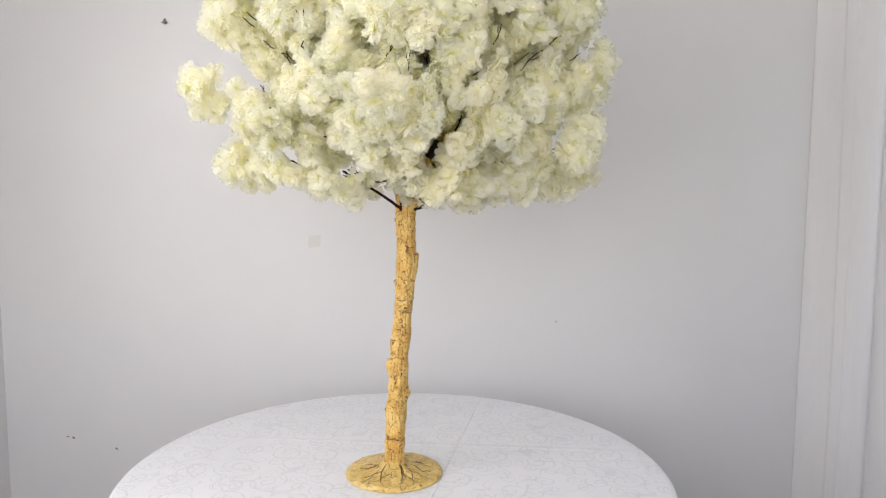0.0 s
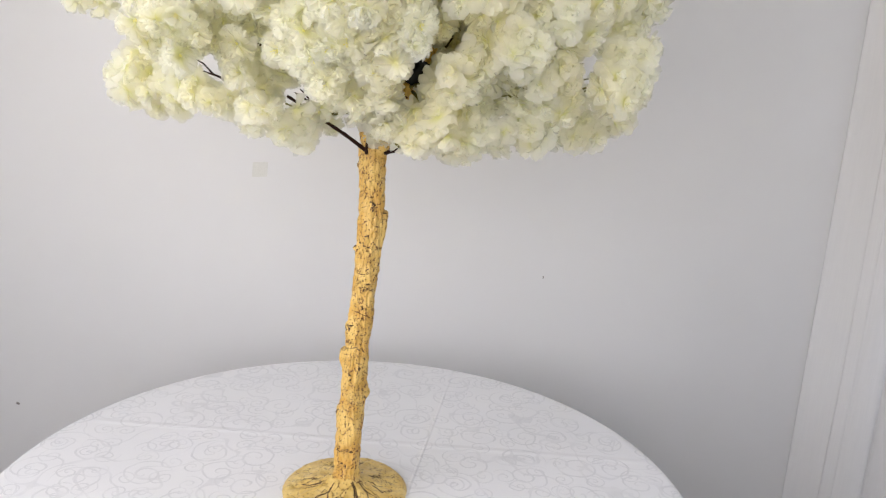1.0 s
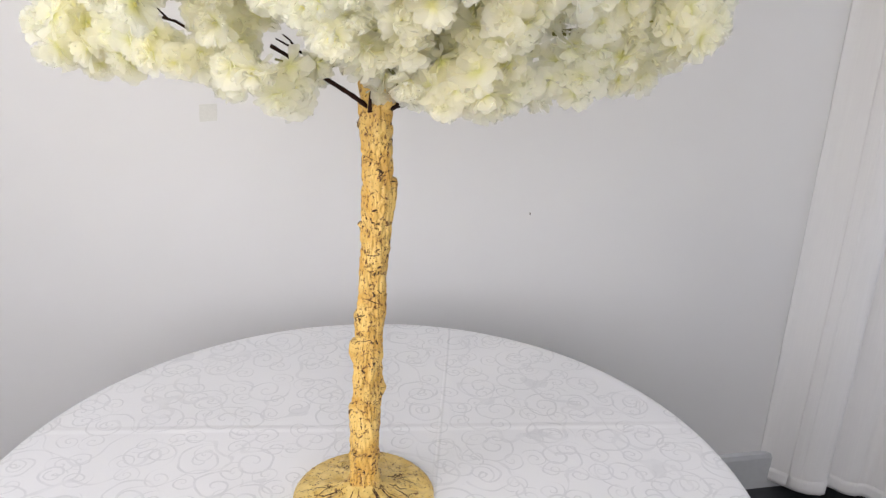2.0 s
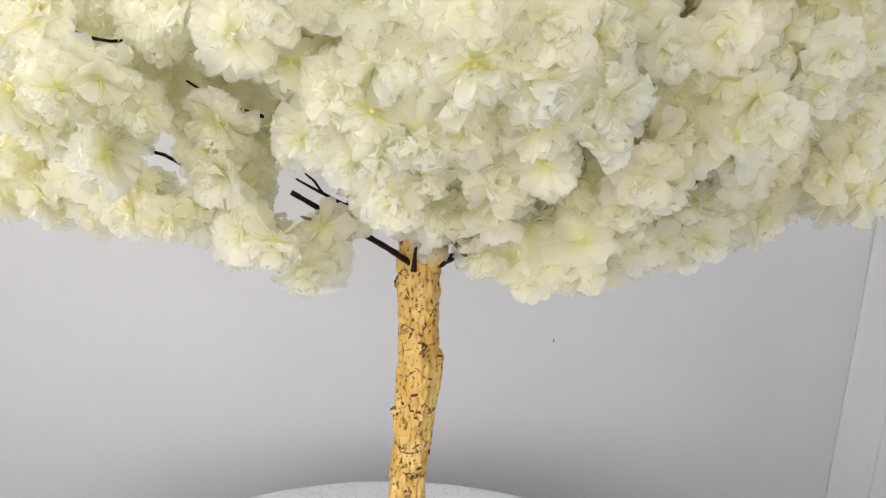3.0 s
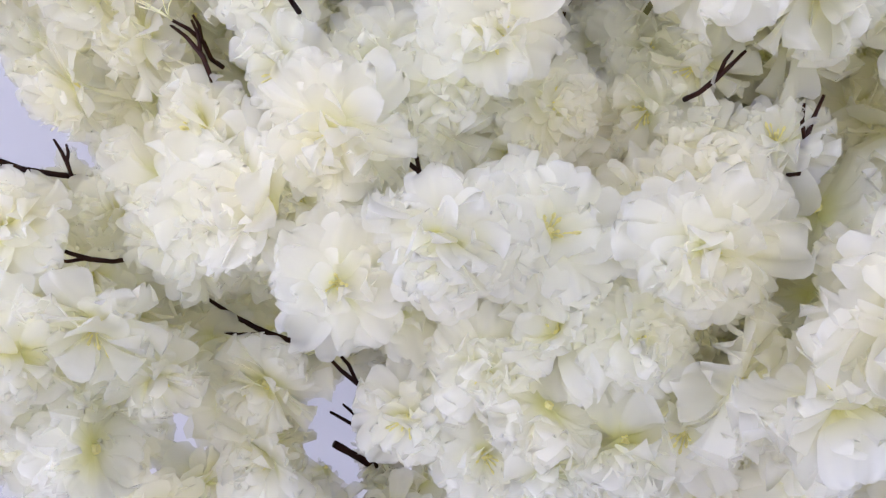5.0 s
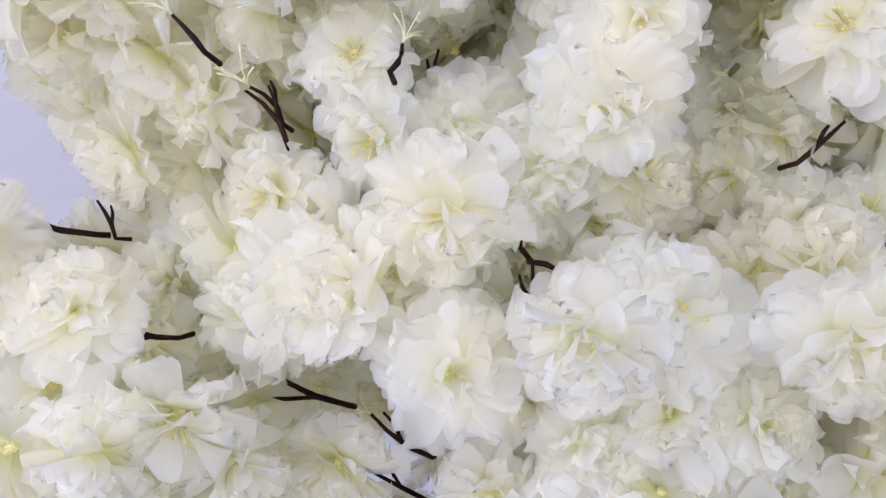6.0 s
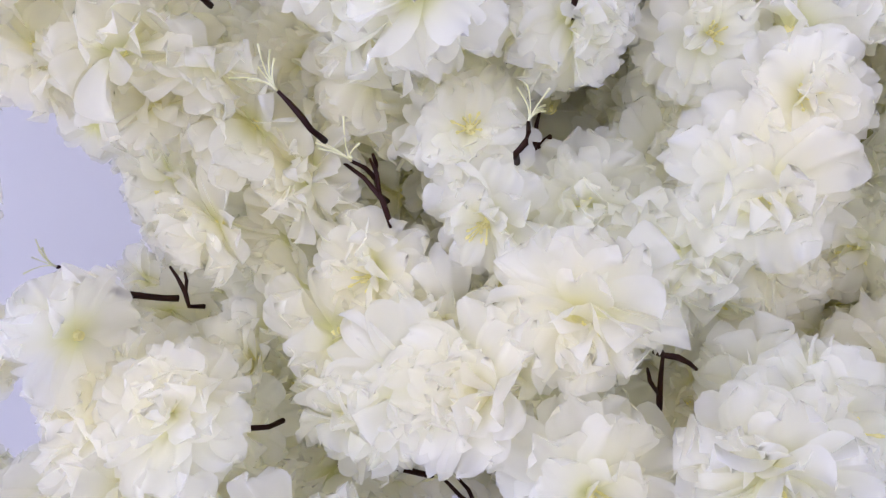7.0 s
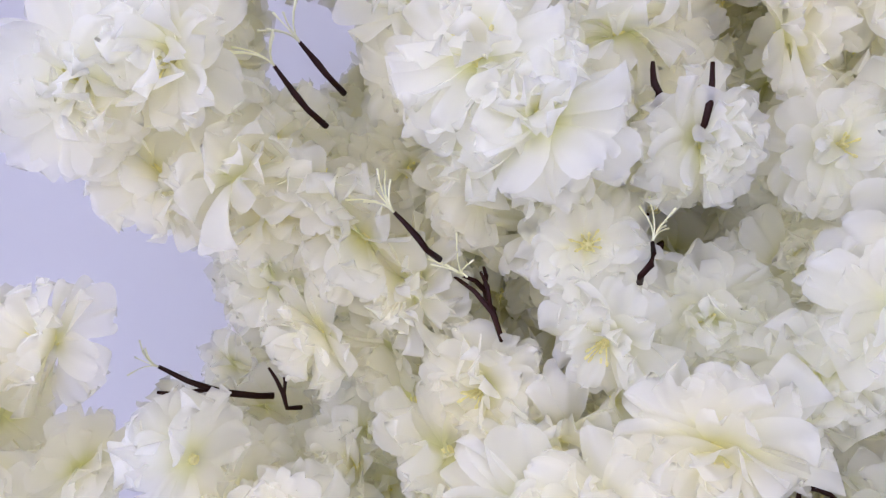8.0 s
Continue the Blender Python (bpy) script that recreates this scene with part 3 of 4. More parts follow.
# ---- blossoms ----
def petal_data(rng, length, width, a0, a1, cup, ruffle, nu, nv):
    """One silk petal along +x from the origin, its outer edge cut in uneven round lobes: verts, quads and how far along each vertex lies."""
    rows = (0.0, 0.20, 0.42, 0.62, 0.78, 0.89, 0.96, 1.0) if nv > 5 else (0.0, 0.36, 0.68, 0.90, 1.0)
    wide = (0.16, 0.48, 0.82, 0.98, 1.0, 0.93, 0.77, 0.48) if nv > 5 else (0.15, 0.68, 1.0, 0.84, 0.42)
    verts, along = [], []
    px, pz, prev = 0.0, 0.0, 0.0
    ph, ph2, ph3 = rng.uniform(0, 6.28), rng.uniform(0, 6.28), rng.choice((0.0, math.pi / 2)) + rng.uniform(-0.25, 0.25)
    skew, twist = rng.uniform(-0.35, 0.35), rng.uniform(-0.4, 0.4)
    k, lobes = rng.uniform(2.2, 5.2), rng.choice((1.0, 1.0, 1.4, 2.0))
    ragged = 0.010 if nu > 5 else 0.05
    teeth = [rng.uniform(-ragged, ragged) for _ in range(nu)]
    for s, share in zip(rows, wide):
        ang = a0 + (a1 - a0) * s
        px += (s - prev) * length * math.cos(ang)
        pz += (s - prev) * length * math.sin(ang)
        prev = s
        hw = width * share
        edge = max(0.0, (s - 0.66) / 0.34)
        for i in range(nu):
            u = -1 + 2 * i / (nu - 1)
            y = hw * u * rng.uniform(0.97, 1.03) + skew * width * s * s
            n = cup * width * u * u * share * (0.4 + 0.6 * s) + ruffle * s * s * math.sin(k * u + ph) + 0.55 * ruffle * s ** 3 * math.sin(2.4 * k * u + ph2) + twist * hw * u * s
            n += 0.30 * ruffle * edge * math.cos(2 * lobes * math.pi * u / 2 + ph3)
            notch = (1 - abs(math.cos(lobes * math.pi * u / 2 + ph3))) ** 2
            back = length * (edge * edge * (0.075 * notch + teeth[i]))
            verts.append((px - back * math.cos(ang) - n * math.sin(ang), y, pz - back * math.sin(ang) + n * math.cos(ang)))
            along.append((s, u))
    nv = len(rows)
    return np.array(verts), grid_faces(nu, nv, False), along


# rings of petals: how many, length, half width, rise at the root and at the tip (degrees)
OPEN = ((10, 0.0268, 0.0100, 12, -10), (9, 0.0240, 0.0098, 28, 10), (7, 0.0185, 0.0085, 46, 40))
FULL = ((10, 0.0262, 0.0098, -12, -44), (10, 0.0262, 0.0102, 10, -12), (9, 0.0240, 0.0098, 30, 18), (8, 0.0210, 0.0090, 50, 42), (6, 0.0175, 0.0080, 74, 70))
BELL = ((9, 0.0280, 0.0105, 38, 2), (8, 0.0268, 0.0100, 54, 28), (7, 0.0245, 0.0095, 68, 60), (6, 0.0200, 0.0085, 82, 84))
LOOSE = ((10, 0.0274, 0.0104, 2, -30), (9, 0.0258, 0.0102, 22, 20), (8, 0.0230, 0.0096, 40, -4), (6, 0.0195, 0.0088, 62, 66))
KINDS = (LOOSE, FULL, OPEN, BELL, LOOSE, FULL)


def blossom_data(kind, seed, nu, nv, skip=0):
    rng = random.Random(seed)
    verts, faces, along, total = [], [], [], 0
    for ring, (count, length, width, a0, a1) in enumerate(kind):
        turn = rng.uniform(0, 6.28)
        for p in range(count):
            v, f, s = petal_data(rng, length * rng.uniform(0.86, 1.1), width * rng.uniform(0.74, 1.04), radians(a0 + rng.uniform(-18, 18)), radians(a1 + rng.uniform(-36, 36)),
                                 rng.uniform(-0.6, 0.75), rng.uniform(0.0018, 0.0046), nu, nv)
            if ring < skip:
                continue
            a = turn + 2 * math.pi * (p + rng.uniform(-0.32, 0.32)) / count
            c, sn = math.cos(a), math.sin(a)
            ox, oy, oz = rng.uniform(-0.0025, 0.0025), rng.uniform(-0.0025, 0.0025), rng.uniform(-0.002, 0.002)
            verts.append(np.c_[v[:, 0] * c - v[:, 1] * sn + ox, v[:, 0] * sn + v[:, 1] * c + oy, v[:, 2] + 0.0012 * ring - 0.004 + oz])
            faces += [tuple(total + q for q in quad) for quad in f]
            along += s
            total += len(v)
    return np.concatenate(verts), faces, along


def place_on_petal(me, values):
    for name, column in (("along", 0), ("across", 1)):
        me.attributes.new(name, "FLOAT", "POINT").data.foreach_set("value", np.ascontiguousarray(values[:, column]))


def petal_mesh(name, verts, faces, along):
    me = mesh_of(name, verts, faces)
    place_on_petal(me, np.array(along, dtype=np.float32))
    me.materials.append(PETAL)
    me.shade_smooth()
    return me


def stamen_mesh(seed):
    """A yellow eye with a few cream filaments."""
    rng = random.Random(seed)
    verts, faces = [], []
    for k in range(9):
        a, tilt, h = k * 0.7, rng.uniform(0.1, 0.7), rng.uniform(0.006, 0.011)
        d = Vector((math.cos(a) * math.sin(tilt), math.sin(a) * math.sin(tilt), math.cos(tilt)))
        v, f = tube_data([Vector((0, 0, 0.0)), d * h * 0.8, d * h, d * (h + 0.0012)], [0.0005, 0.0003, 0.0007, 0.0004], 5, len(verts))
        verts += v
        faces += f
    v, f = tube_data([(0, 0, -0.006), (0, 0, 0.0015), (0, 0, 0.0035)], [0.0018, 0.0026, 0.0010], 7, len(verts))
    verts += v
    faces += f
    me = mesh_of("flower_centre", verts, faces)
    me.materials.append(STAMEN)
    return me


# silk flower heads that stand out: place and spread, bough by bough
LEFT_BOUGH = [(-0.240, -0.144, 1.654, 0.050), (-0.294, -0.128, 1.653, 0.050), (-0.330, -0.094, 1.594, 0.050), (-0.275, -0.142, 1.565, 0.050), (-0.173, -0.113, 1.587, 0.050),
              (-0.204, -0.074, 1.721, 0.050), (-0.217, -0.086, 1.547, 0.050), (-0.253, -0.073, 1.619, 0.050), (-0.212, -0.044, 1.600, 0.050), (-0.339, -0.075, 1.683, 0.050),
              (-0.242, -0.154, 1.543, 0.050), (-0.181, -0.147, 1.539, 0.050), (-0.207, -0.167, 1.510, 0.050), (-0.235, -0.105, 1.600, 0.050), (-0.238, -0.147, 1.496, 0.050), (-0.211, -0.156, 1.461, 0.050)]
MIDDLE_BOUGH = [(-0.147, -0.165, 1.610, 0.050), (-0.110, -0.162, 1.619, 0.050), (-0.172, -0.171, 1.684, 0.050), (-0.135, -0.194, 1.670, 0.050), (-0.094, -0.176, 1.712, 0.050),
                (-0.131, -0.205, 1.585, 0.050), (-0.123, -0.064, 1.635, 0.050), (-0.084, -0.186, 1.675, 0.050), (-0.056, -0.162, 1.587, 0.050), (-0.185, -0.083, 1.671, 0.050),
                (-0.102, -0.253, 1.555, 0.052), (-0.062, -0.229, 1.558, 0.050), (-0.127, -0.163, 1.550, 0.050), (-0.132, -0.149, 1.587, 0.048), (-0.045, -0.178, 1.607, 0.050),
                (-0.137, -0.168, 1.563, 0.046), (-0.177, -0.132, 1.588, 0.050)]
LOW_BOUGH = [(-0.145, -0.130, 1.481, 0.050), (-0.088, -0.159, 1.476, 0.050), (-0.051, -0.213, 1.494, 0.050), (-0.056, -0.167, 1.463, 0.050), (-0.008, -0.180, 1.459, 0.050),
             (0.045, -0.122, 1.391, 0.048), (-0.142, -0.125, 1.448, 0.050), (-0.098, -0.023, 1.378, 0.046), (-0.065, -0.020, 1.392, 0.046),
             (0.085, -0.025, 1.366, 0.050), (0.029, -0.096, 1.433, 0.054), (0.006, -0.088, 1.424, 0.050), (0.052, -0.082, 1.415, 0.050), (0.030, -0.100, 1.456, 0.050),
             (-0.033, -0.049, 1.427, 0.054), (0.030, 0.005, 1.386, 0.050), (-0.093, 0.090, 1.360, 0.048), (-0.143, 0.080, 1.386, 0.050), (-0.236, 0.010, 1.412, 0.050),
             (0.194, 0.028, 1.362, 0.050), (0.168, -0.158, 1.482, 0.052)]
FRONT_BOUGH = [(-0.016, -0.326, 1.552, 0.052), (0.020, -0.312, 1.545, 0.050), (-0.010, -0.302, 1.524, 0.048), (0.022, -0.300, 1.518, 0.050), (-0.096, -0.245, 1.553, 0.050),
               (-0.061, -0.202, 1.562, 0.050), (0.005, -0.153, 1.513, 0.050), (-0.027, -0.232, 1.526, 0.050), (-0.027, -0.264, 1.558, 0.050), (0.001, -0.252, 1.515, 0.050),
               (0.028, -0.166, 1.569, 0.050), (0.076, -0.238, 1.486, 0.050), (0.058, -0.209, 1.468, 0.050), (0.080, -0.255, 1.510, 0.050)]

RIGHT_BOUGH = [(0.097, -0.112, 1.612, 0.050), (0.130, -0.111, 1.627, 0.052), (0.162, -0.136, 1.641, 0.050), (0.143, -0.140, 1.601, 0.050), (0.116, -0.107, 1.648, 0.050)]

# clusters of flowers at the ends of the sprays: place and radius
LEFT_SPRAYS = [(-0.347, -0.061, 1.568, 0.045), (-0.326, 0.058, 1.423, 0.048), (-0.199, -0.050, 1.415, 0.041), (-0.221, -0.125, 1.516, 0.055), (-0.288, -0.126, 1.659, 0.048),
               (-0.242, -0.140, 1.621, 0.045), (-0.103, -0.100, 1.410, 0.042), (-0.080, -0.061, 1.362, 0.030), (-0.120, -0.175, 1.541, 0.045), (-0.094, -0.157, 1.479, 0.040),
               (-0.178, -0.165, 1.589, 0.040), (-0.156, -0.169, 1.669, 0.050), (-0.26, 0.0, 1.425, 0.042), (-0.15, -0.03, 1.41, 0.038), (0.02, 0.0, 1.41, 0.032), (-0.305, 0.0, 1.437, 0.040)]
MIDDLE_SPRAYS = [(-0.032, -0.182, 1.503, 0.044), (0.037, -0.196, 1.537, 0.060), (0.005, -0.152, 1.458, 0.048), (-0.033, -0.121, 1.415, 0.043), (0.043, -0.103, 1.395, 0.040),
                 (-0.077, -0.177, 1.638, 0.050), (0.000, -0.201, 1.665, 0.053), (0.081, -0.208, 1.647, 0.053), (0.133, -0.199, 1.691, 0.049), (0.154, -0.185, 1.561, 0.044), (0.135, -0.158, 1.476, 0.042)]
RIGHT_SPRAYS = [(0.162, -0.191, 1.622, 0.049), (0.195, -0.151, 1.506, 0.048), (0.267, -0.134, 1.553, 0.053), (0.345, -0.089, 1.578, 0.051), (0.389, -0.061, 1.624, 0.033),
                (0.371, 0.038, 1.472, 0.041), (0.385, 0.045, 1.415, 0.026), (0.311, 0.044, 1.400, 0.041), (0.232, -0.049, 1.395, 0.044), (0.171, -0.061, 1.373, 0.038), (0.116, -0.103, 1.400, 0.038),
                (0.100, -0.043, 1.339, 0.022), (0.079, -0.092, 1.371, 0.022), (0.211, -0.180, 1.681, 0.050), (0.328, -0.114, 1.705, 0.048), (0.268, -0.153, 1.639, 0.049), (0.258, -0.088, 1.454, 0.044),
                (0.150, 0.000, 1.372, 0.036), (0.215, 0.010, 1.382, 0.036), (0.280, 0.020, 1.392, 0.036), (0.340, 0.040, 1.405, 0.034),
                (0.385, 0.030, 1.455, 0.034), (0.360, 0.040, 1.420, 0.034), (0.345, -0.095, 1.458, 0.036), (0.360, -0.080, 1.492, 0.036)]

INNER_SPRAYS = [(0.065, -0.108, 1.651, 0.045), (0.088, -0.145, 1.618, 0.045), (0.029, -0.111, 1.663, 0.045), (0.100, -0.143, 1.674, 0.045), (-0.027, -0.101, 1.649, 0.045), (-0.002, -0.137, 1.688, 0.045), (0.035, -0.155, 1.624, 0.045), (0.035, -0.164, 1.666, 0.045), (0.138, -0.073, 1.650, 0.045), (0.187, -0.102, 1.630, 0.045), (0.054, -0.054, 1.646, 0.045), (-0.065, -0.042, 1.630, 0.045), (-0.131, -0.060, 1.627, 0.045), (-0.224, -0.062, 1.734, 0.045), (-0.122, -0.108, 1.729, 0.045),
                (0.10, -0.06, 1.60, 0.045), (0.14, -0.08, 1.57, 0.045), (0.18, -0.09, 1.66, 0.045), (0.12, -0.10, 1.72, 0.045), (0.05, -0.12, 1.73, 0.045), (0.17, -0.13, 1.73, 0.045), (-0.04, -0.09, 1.60, 0.045),
                (0.20, -0.06, 1.60, 0.05), (0.24, -0.04, 1.63, 0.05), (0.20, -0.05, 1.66, 0.05), (0.15, -0.05, 1.62, 0.05), (0.28, -0.02, 1.60, 0.05), (0.26, -0.06, 1.68, 0.05)]

# bare twig ends that show between the flowers: from, to
TWIGS = [((-0.125, -0.042, 1.482), (-0.177, -0.047, 1.506)), ((-0.072, -0.027, 1.448), (-0.109, -0.022, 1.472)), ((-0.053, 0.026, 1.400), (-0.098, 0.033, 1.422)),
         ((-0.210, -0.124, 1.530), (-0.232, -0.131, 1.536)), ((0.150, -0.140, 1.587), (0.163, -0.150, 1.594)),
         ((0.068, -0.055, 1.623), (0.067, -0.057, 1.637)), ((-0.256, -0.028, 1.564), (-0.300, -0.036, 1.577)), ((-0.243, -0.055, 1.564), (-0.252, -0.054, 1.581)),
         ((-0.174, -0.141, 1.606), (-0.192, -0.137, 1.627)), ((-0.206, -0.162, 1.634), (-0.217, -0.161, 1.645)), ((-0.240, -0.151, 1.687), (-0.249, -0.155, 1.695)),
         ((-0.245, -0.148, 1.676), (-0.256, -0.154, 1.687)), ((-0.115, -0.138, 1.644), (-0.120, -0.135, 1.634)), ((-0.098, -0.133, 1.698), (-0.099, -0.135, 1.708))]
TWIGS += [((-0.028, -0.139, 1.641), (-0.016, -0.158, 1.677)), ((-0.083, -0.176, 1.546), (-0.091, -0.187, 1.571)), ((-0.091, -0.187, 1.571), (-0.108, -0.201, 1.580)), ((-0.091, -0.187, 1.571), (-0.080, -0.190, 1.567)), ((-0.112, -0.121, 1.638), (-0.113, -0.122, 1.656)),
          ((-0.193, 0.057, 1.425), (-0.257, 0.041, 1.447)), ((0.041, -0.216, 1.587), (0.044, -0.221, 1.616)), ((0.187, -0.196, 1.637), (0.198, -0.203, 1.667)),
          ((0.292, -0.151, 1.646), (0.307, -0.156, 1.656)), ((0.238, -0.173, 1.596), (0.272, -0.183, 1.627)), ((0.336, -0.116, 1.622), (0.347, -0.121, 1.632)),
          ((0.122, 0.020, 1.500), (0.136, 0.015, 1.535))]

TWIGS += [((0.003, -0.205, 1.614), (0.016, -0.212, 1.630)), ((-0.140, -0.204, 1.674), (-0.139, -0.204, 1.690)), ((-0.150, -0.196, 1.682), (-0.153, -0.197, 1.690)),
          ((-0.147, -0.186, 1.631), (-0.143, -0.184, 1.641)), ((-0.176, -0.126, 1.617), (-0.190, -0.144, 1.627))]

CROWN = Vector((0.012, 0.05, 1.64))
HEART = [Vector((0.022, 0.06, 1.405)), Vector((0.07, 0.06, 1.44)), Vector((-0.01, 0.06, 1.44)), Vector((0.12, 0.07, 1.56)), Vector((-0.03, 0.06, 1.56)), Vector((0.02, 0.12, 1.48))]


def crown_plan():
    """All flower heads: place, facing, spread; and the clusters that hold them."""
    rng = random.Random(21)
    heads, spots, cells = [], [], {}

    def clear(p, gap):
        k = tuple(int(math.floor(c / 0.04)) for c in p)
        for dx in (-1, 0, 1):
            for dy in (-1, 0, 1):
                for dz in (-1, 0, 1):
                    for q in cells.get((k[0] + dx, k[1] + dy, k[2] + dz), ()):
                        if (q - p).length < gap:
                            return False
        return True

    def add(p, n, spread, proud=False):
        heads.append((p, n.normalized(), spread, proud))
        cells.setdefault(tuple(int(math.floor(c / 0.04)) for c in p), []).append(p)

    def jitter(a):
        return Vector((rng.gauss(0, a), rng.gauss(0, a), rng.gauss(0, a)))

    for row in LEFT_BOUGH + MIDDLE_BOUGH + LOW_BOUGH + FRONT_BOUGH + RIGHT_BOUGH:
        p = Vector(row[:3])
        n = (p - CROWN).normalized() + Vector((0, -0.2, -0.30)) + jitter(0.75)
        add(p, n, row[3] * rng.uniform(0.82, 1.04), True)

    bare = []
    for a, b in TWIGS:
        a, b = Vector(a), Vector(b)
        low = a.x < -0.15 and a.z < 1.43
        out = (Vector((-0.06, -0.72, 1.51)) if low else Vector((-0.16, -0.50, 1.565)) if a.x < 0.03 else Vector((0.1, -1.45, 1.41))) - (a + b) / 2
        for f in (0.0, 0.5, 1.0):
            bare.append((a.lerp(b, f), out.normalized(), 0.015 if low else 0.024 if a.x < 0.03 else 0.022))
    for f in (0.0, 0.5, 1.0):
        bare.append((Vector((-0.190, 0.057, 1.428)).lerp(Vector((-0.257, 0.041, 1.447)), f), Vector((0.25, -0.968, 0.0)), 0.019))
        bare.append((Vector((-0.125, -0.042, 1.482)).lerp(Vector((-0.177, -0.047, 1.506)), f), Vector((0.20, -0.98, -0.04)), 0.018))
    for f in (0.0, 0.5, 1.0):
        bare.append((Vector((0.070, 0.050, 1.442)).lerp(Vector((0.094, 0.050, 1.485)), f), Vector((0.0, -1.0, -0.04)), 0.026))

    def hides(p):
        for q, out, wide in bare:
            d = p - q
            s = d.dot(out)
            if -0.010 < s < 0.30 and (d - out * s).length < wide + 0.004 * (s < 0.06):
                return True
        return False

    floor_x = (-0.45, -0.35, -0.30, -0.18, -0.085, 0.0, 0.095, 0.15, 0.27, 0.39, 0.5)
    floor_z = (1.46, 1.400, 1.375, 1.372, 1.335, 1.355, 1.320, 1.332, 1.354, 1.385, 1.44)

    def too_low(p):
        return p.z < float(np.interp(p.x, floor_x, floor_z)) + 0.006 + 0.22 * max(0.0, 0.03 - p.y) or (abs(p.x - 0.024 - 0.25 * (p.y - 0.06)) < 0.055 and p.y < 0.05 and p.z < 1.371 - 0.37 * p.y)

    # open gaps between the boughs, each running outward from a point
    gaps = [(Vector((-0.325, -0.12, 1.632)), Vector((-0.26, 0.96, 0.03)).normalized(), 0.032), (Vector((-0.29, -0.088, 1.606)), Vector((-0.146, 0.986, -0.081)).normalized(), 0.030),
            (Vector((-0.245, -0.096, 1.713)), Vector((0.01, 0.959, 0.282)).normalized(), 0.026), (Vector((-0.23, -0.15, 1.585)), Vector((-0.29, 0.95, 0.06)).normalized(), 0.026),
            (Vector((-0.085, -0.02, 1.430)), Vector((0.02, 0.98, -0.17)).normalized(), 0.028),
            (Vector((-0.20, -0.02, 1.456)), Vector((-0.252, 0.968, 0.005)).normalized(), 0.008)]

    def in_gap(p):
        for q, way, r in gaps:
            d = p - q
            s = d.dot(way)
            if s > -0.14 and (d - way * s).length < r + 0.012 + 0.05 * max(s, 0.0):
                return True
        return False

    clusters = [(Vector(row[:3]), row[3]) for row in LEFT_SPRAYS + MIDDLE_SPRAYS + RIGHT_SPRAYS + INNER_SPRAYS]
    # the far side, the top and the under-side go on in the same way
    for k in range(150):
        f = (k + 0.5) / 150
        z, a = 1 - 2 * f, k * 2.399963
        q = math.sqrt(1 - z * z)
        d = Vector((q * math.cos(a), q * math.sin(a), z))
        p = CROWN + Vector((d.x * (0.36 if z > 0.3 else 0.32), d.y * 0.31, d.z * (0.33 if z > 0 else 0.235))) * rng.uniform(0.9, 1.05)
        if p.y < -0.04 and p.z < 1.74:
            continue
        if p.z < 1.34 + 0.20 * math.hypot(p.x, p.y):
            continue
        if p.y < -0.12 and p.x < -0.02:
            p.y += 0.05
        clusters.append((p, rng.uniform(0.042, 0.058)))
    for k in range(330):
        p = CROWN + Vector((rng.uniform(-0.27, 0.29), rng.uniform(-0.19, 0.22), rng.uniform(-0.22, 0.2)))
        if p.z > 1.40 + 0.35 * math.hypot(p.x, p.y - 0.05):
            clusters.append((p, rng.uniform(0.035, 0.05)))

    for c, r in clusters:
        outward = (c - CROWN).normalized()
        tries = int(8 + 90 * (r / 0.05) ** 2)
        for _ in range(tries):
            d = jitter(1.0).normalized()
            if d.dot(outward) < -0.45:
                continue
            p = c + d * r * rng.uniform(0.75, 1.05)
            if (p - Vector((-0.21, -0.42, 1.60))).length < 0.20 or p.y < -0.30 or not clear(p, 0.0235 if p.y < -0.03 else 0.031) or hides(p) or too_low(p) or in_gap(p):
                continue
            n = d + outward * 0.35 + Vector((0, 0, -0.1)) + jitter(0.45)
            add(p, n, rng.uniform(0.040, 0.054))
    return heads, clusters


HEADS, CLUSTERS = crown_plan()


def stamen_tuft(p, way, rng):
    """A tuft of long cream threads that curve out from a twig's end."""
    verts, faces = [], []
    for k in range(7):
        side = Vector((rng.gauss(0, 1), rng.gauss(0, 1), rng.gauss(0, 1)))
        side = (side - way * side.dot(way)).normalized()
        reach = rng.uniform(0.007, 0.013)
        pts = [p + way * reach * t + side * reach * 0.75 * t * t for t in (0.0, 0.25, 0.5, 0.75, 1.0)]
        v, f = tube_data(pts, [0.0003, 0.0003, 0.00025, 0.00025, 0.0004], 5, len(verts))
        verts += v
        faces += f
    ob = finish(new("stamen_tuft", mesh_of("stamen_tuft", verts, faces)), FILAMENT)
    ob["label"] = "cream thread stamens"
    return ob


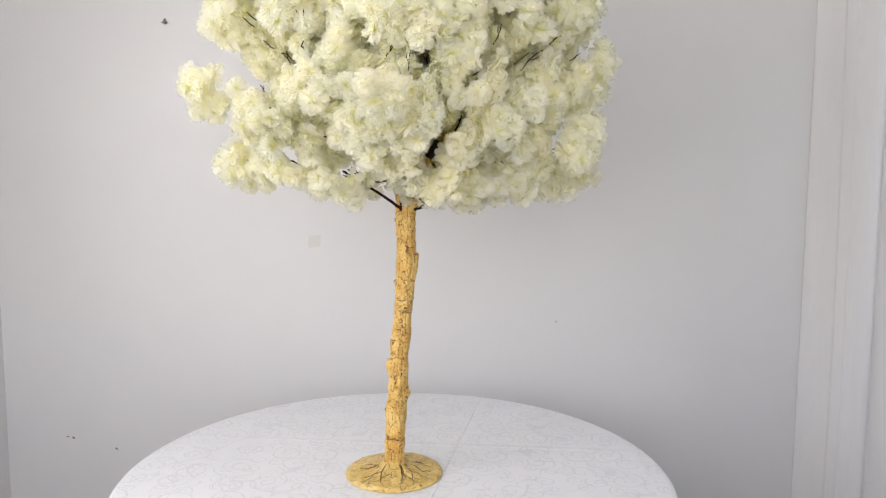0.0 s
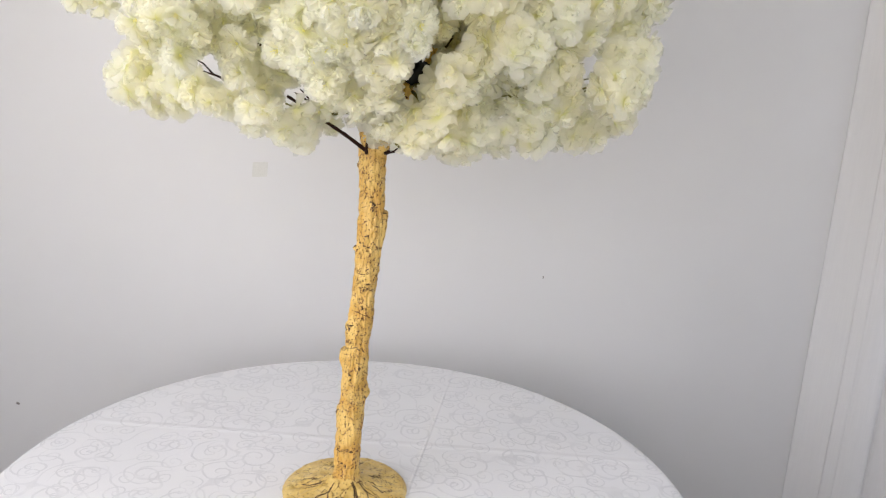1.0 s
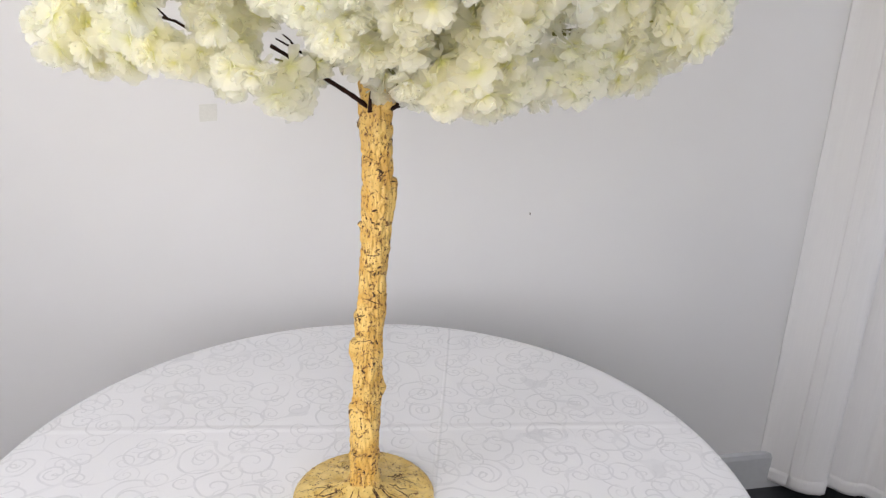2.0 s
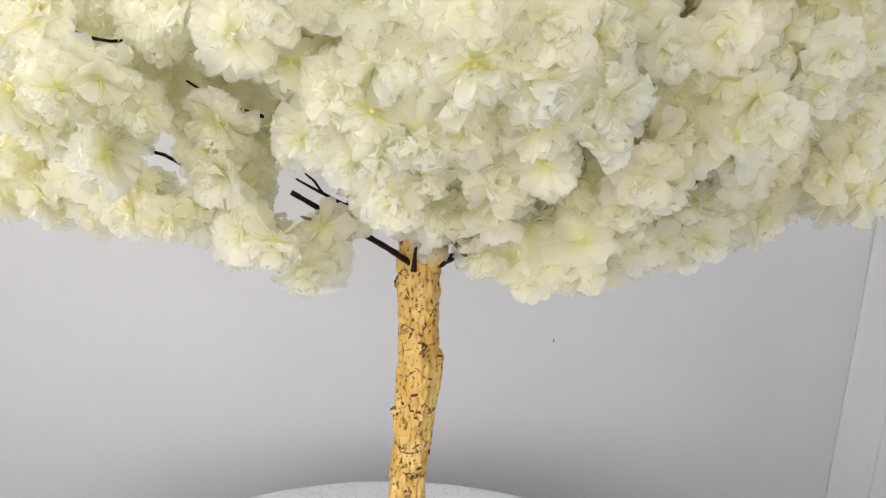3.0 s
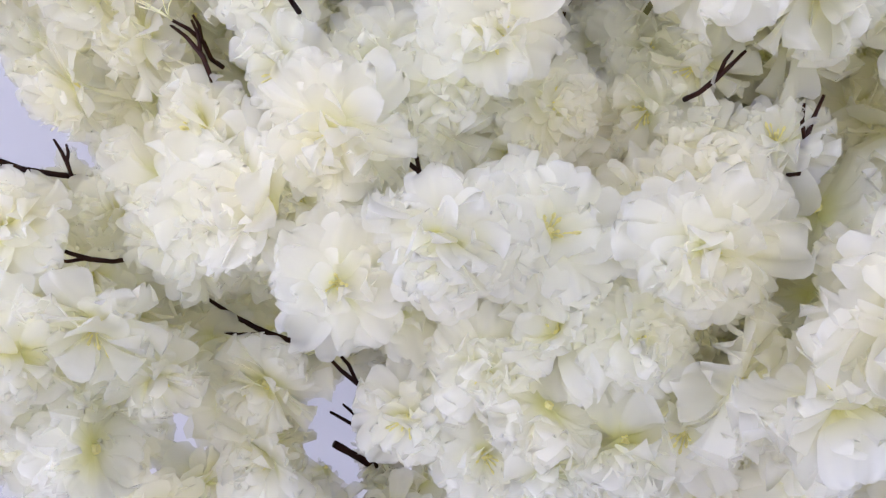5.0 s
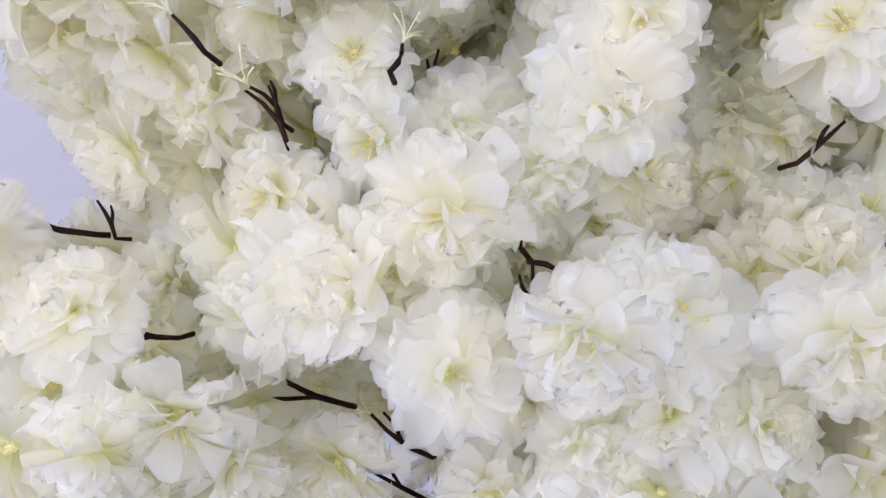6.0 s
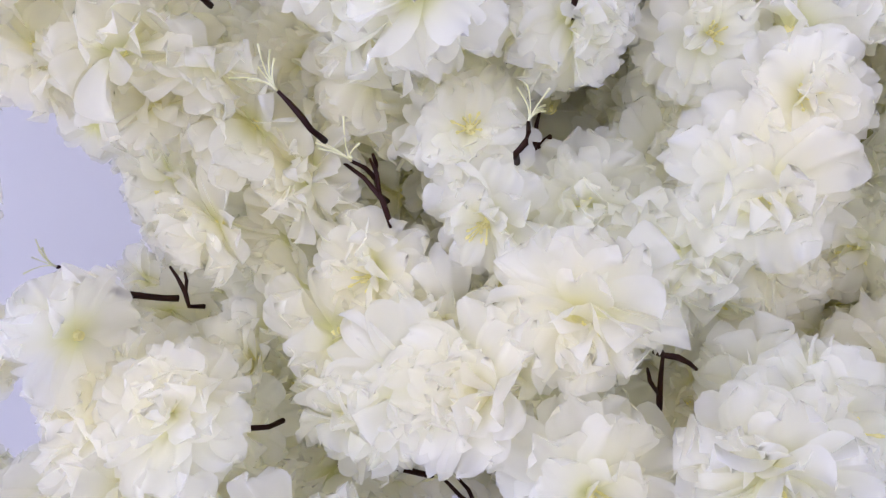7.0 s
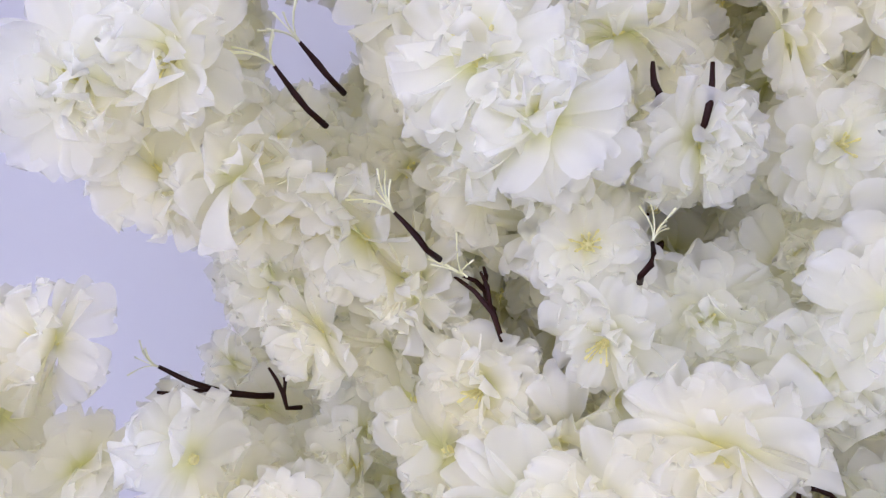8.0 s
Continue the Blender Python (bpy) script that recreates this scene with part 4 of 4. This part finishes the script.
def stems():
    """Dark wired stems from the limbs to every cluster, and the bare twig ends with their forks."""
    rng = random.Random(9)
    for c, r in CLUSTERS[:160:2]:
        if c.x < -0.18:
            continue
        start = min(HEART, key=lambda h: (h - c).length + (0.25 if h.z > c.z + 0.02 else 0.0))
        mid = start.lerp(c, 0.55) + Vector((rng.uniform(-0.015, 0.015), rng.uniform(-0.015, 0.015), -0.012))
        limb((start, mid, start.lerp(c, 0.9)), 0.0026, 0.0012, GREEN_STEM, "stem")
    for a, b in TWIGS:
        a, b = Vector(a), Vector(b)
        d = b - a
        side = d.cross(Vector((0, 1, 0.2))).normalized()
        base = a.lerp(min(HEART, key=lambda h: (h - a).length), 0.03)
        verts, faces = [], []
        thick = 0.0015 if d.length > 0.03 and a.y > -0.1 else 0.0010
        bow = side * d.length * rng.uniform(-0.12, 0.12) + Vector((0, rng.uniform(-0.003, 0.003), 0))
        shoots = [([base, a, a + d * 0.35 + bow, a + d * 0.7 + bow * 0.8, b], [thick * 1.1, thick, thick * 1.15, thick * 0.85, thick * 0.6])]
        if d.length > 0.017:
            way = rng.choice((-1, 1))
            fork = a + d * rng.uniform(0.3, 0.5) + bow
            shoots.append(([fork, fork + d * 0.25 + side * way * d.length * 0.14, fork + d * 0.45 + side * way * d.length * 0.18], [thick * 0.8, thick * 0.8, thick * 0.5]))
        for pts, rad in shoots:
            v, f = tube_data(pts, rad, 7, len(verts))
            verts += v
            faces += f
        ob = finish(new("twig", mesh_of("twig", verts, faces)), STEM)
        ob["label"] = "forked dark brown twig"
        under(ob)
        if a.x < 0.03 and -0.19 < a.y < -0.02 and rng.random() < 0.45:
            under(stamen_tuft(b, d.normalized(), rng), ob)
    for pts, r0, r1 in ((((0.012, 0.042, 1.340), (-0.012, 0.020, 1.360), (-0.046, -0.004, 1.384), (-0.10, -0.02, 1.418)), 0.0032, 0.0022), (((0.036, 0.040, 1.340), (0.058, 0.058, 1.346), (0.092, 0.070, 1.362), (0.15, 0.07, 1.40)), 0.0045, 0.0028),
                        (((0.012, 0.026, 1.338), (0.012, 0.024, 1.350), (0.013, 0.022, 1.364)), 0.0030, 0.0012)):
        limb(pts, r0, r1, STEM, "branch")


stems()


def place_blossoms():
    near, far = (9, 7), (3, 5)
    fine = [petal_mesh("blossom", *blossom_data(KINDS[k % 6], 40 + k, *near)) for k in range(12)]
    inner = [petal_mesh("blossom", *blossom_data(KINDS[k % 6], 40 + k, *near, skip=1)) for k in range(6)]
    rng = random.Random(77)
    single = [petal_mesh("petal", *petal_data(rng, 0.0270, 0.0092, radians(12 + rng.uniform(-16, 16)), radians(-14 + rng.uniform(-40, 40)), rng.uniform(-0.3, 0.5), rng.uniform(0.002, 0.005), *near)) for _ in range(14)]
    eyes = [stamen_mesh(k) for k in range(3)]
    coarse = [blossom_data(KINDS[k % 6], 90 + k, *far) for k in range(8)]
    # the side that faces the walk comes as single heads, the rest as one mass
    order = sorted(HEADS, key=lambda h: (not h[3], (h[0] - Vector((-0.20, -0.42, 1.58))).length))
    rng = random.Random(5)
    split = 0
    for i, (p, n, spread, proud) in enumerate(order[:300]):
        m = Matrix.Translation(p) @ n.to_track_quat("Z", "Y").to_matrix().to_4x4() @ Matrix.Rotation(rng.uniform(0, 6.28), 4, "Z") @ Matrix.Scale(spread / 0.050, 4)
        whole = split >= 36
        k = rng.randrange(12)
        ob = new("blossom", fine[k] if whole else inner[k % 6])
        ob.matrix_world = m
        ob.parent = tree
        ob.matrix_parent_inverse = Matrix.Translation(tree.location).inverted()
        eye = new("flower_centre", eyes[i % 3])
        eye.parent = ob
        if not whole:
            split += 1
            for q in range(10):
                pt = new("petal", single[rng.randrange(14)])
                pt.parent = ob
                pt.matrix_local = Matrix.Rotation(q * 2 * math.pi / 10 + rng.uniform(-0.15, 0.15), 4, "Z") @ Matrix.Translation((0, 0, -0.004))
    verts, faces, along, total = [], [], [], 0
    quads = [np.array(f) for _, f, _ in coarse]
    for p, n, spread, proud in order[300:]:
        m = np.array(Matrix.Translation(p) @ n.to_track_quat("Z", "Y").to_matrix().to_4x4() @ Matrix.Rotation(rng.uniform(0, 6.28), 4, "Z") @ Matrix.Scale(spread / 0.050, 4))
        k = rng.randrange(8)
        v, f, s = coarse[k]
        verts.append(v @ m[:3, :3].T + m[:3, 3])
        faces.append(quads[k] + total)
        along.append(np.array(s, dtype=np.float32))
        total += len(v)
    V, F, A = np.concatenate(verts), np.concatenate(faces), np.concatenate(along)
    me = bpy.data.meshes.new("blossoms")
    me.vertices.add(len(V))
    me.vertices.foreach_set("co", V.astype(np.float32).ravel())
    me.loops.add(F.size)
    me.loops.foreach_set("vertex_index", F.astype(np.int32).ravel())
    me.polygons.add(len(F))
    me.polygons.foreach_set("loop_start", np.arange(0, F.size, 4, dtype=np.int32))
    me.update(calc_edges=True)
    place_on_petal(me, A)
    me.materials.append(PETAL)
    me.shade_smooth()
    ob = tagged(new("blossom_mass", me), "dense ivory silk blossoms", kind="stuff")
    under(ob)


place_blossoms()
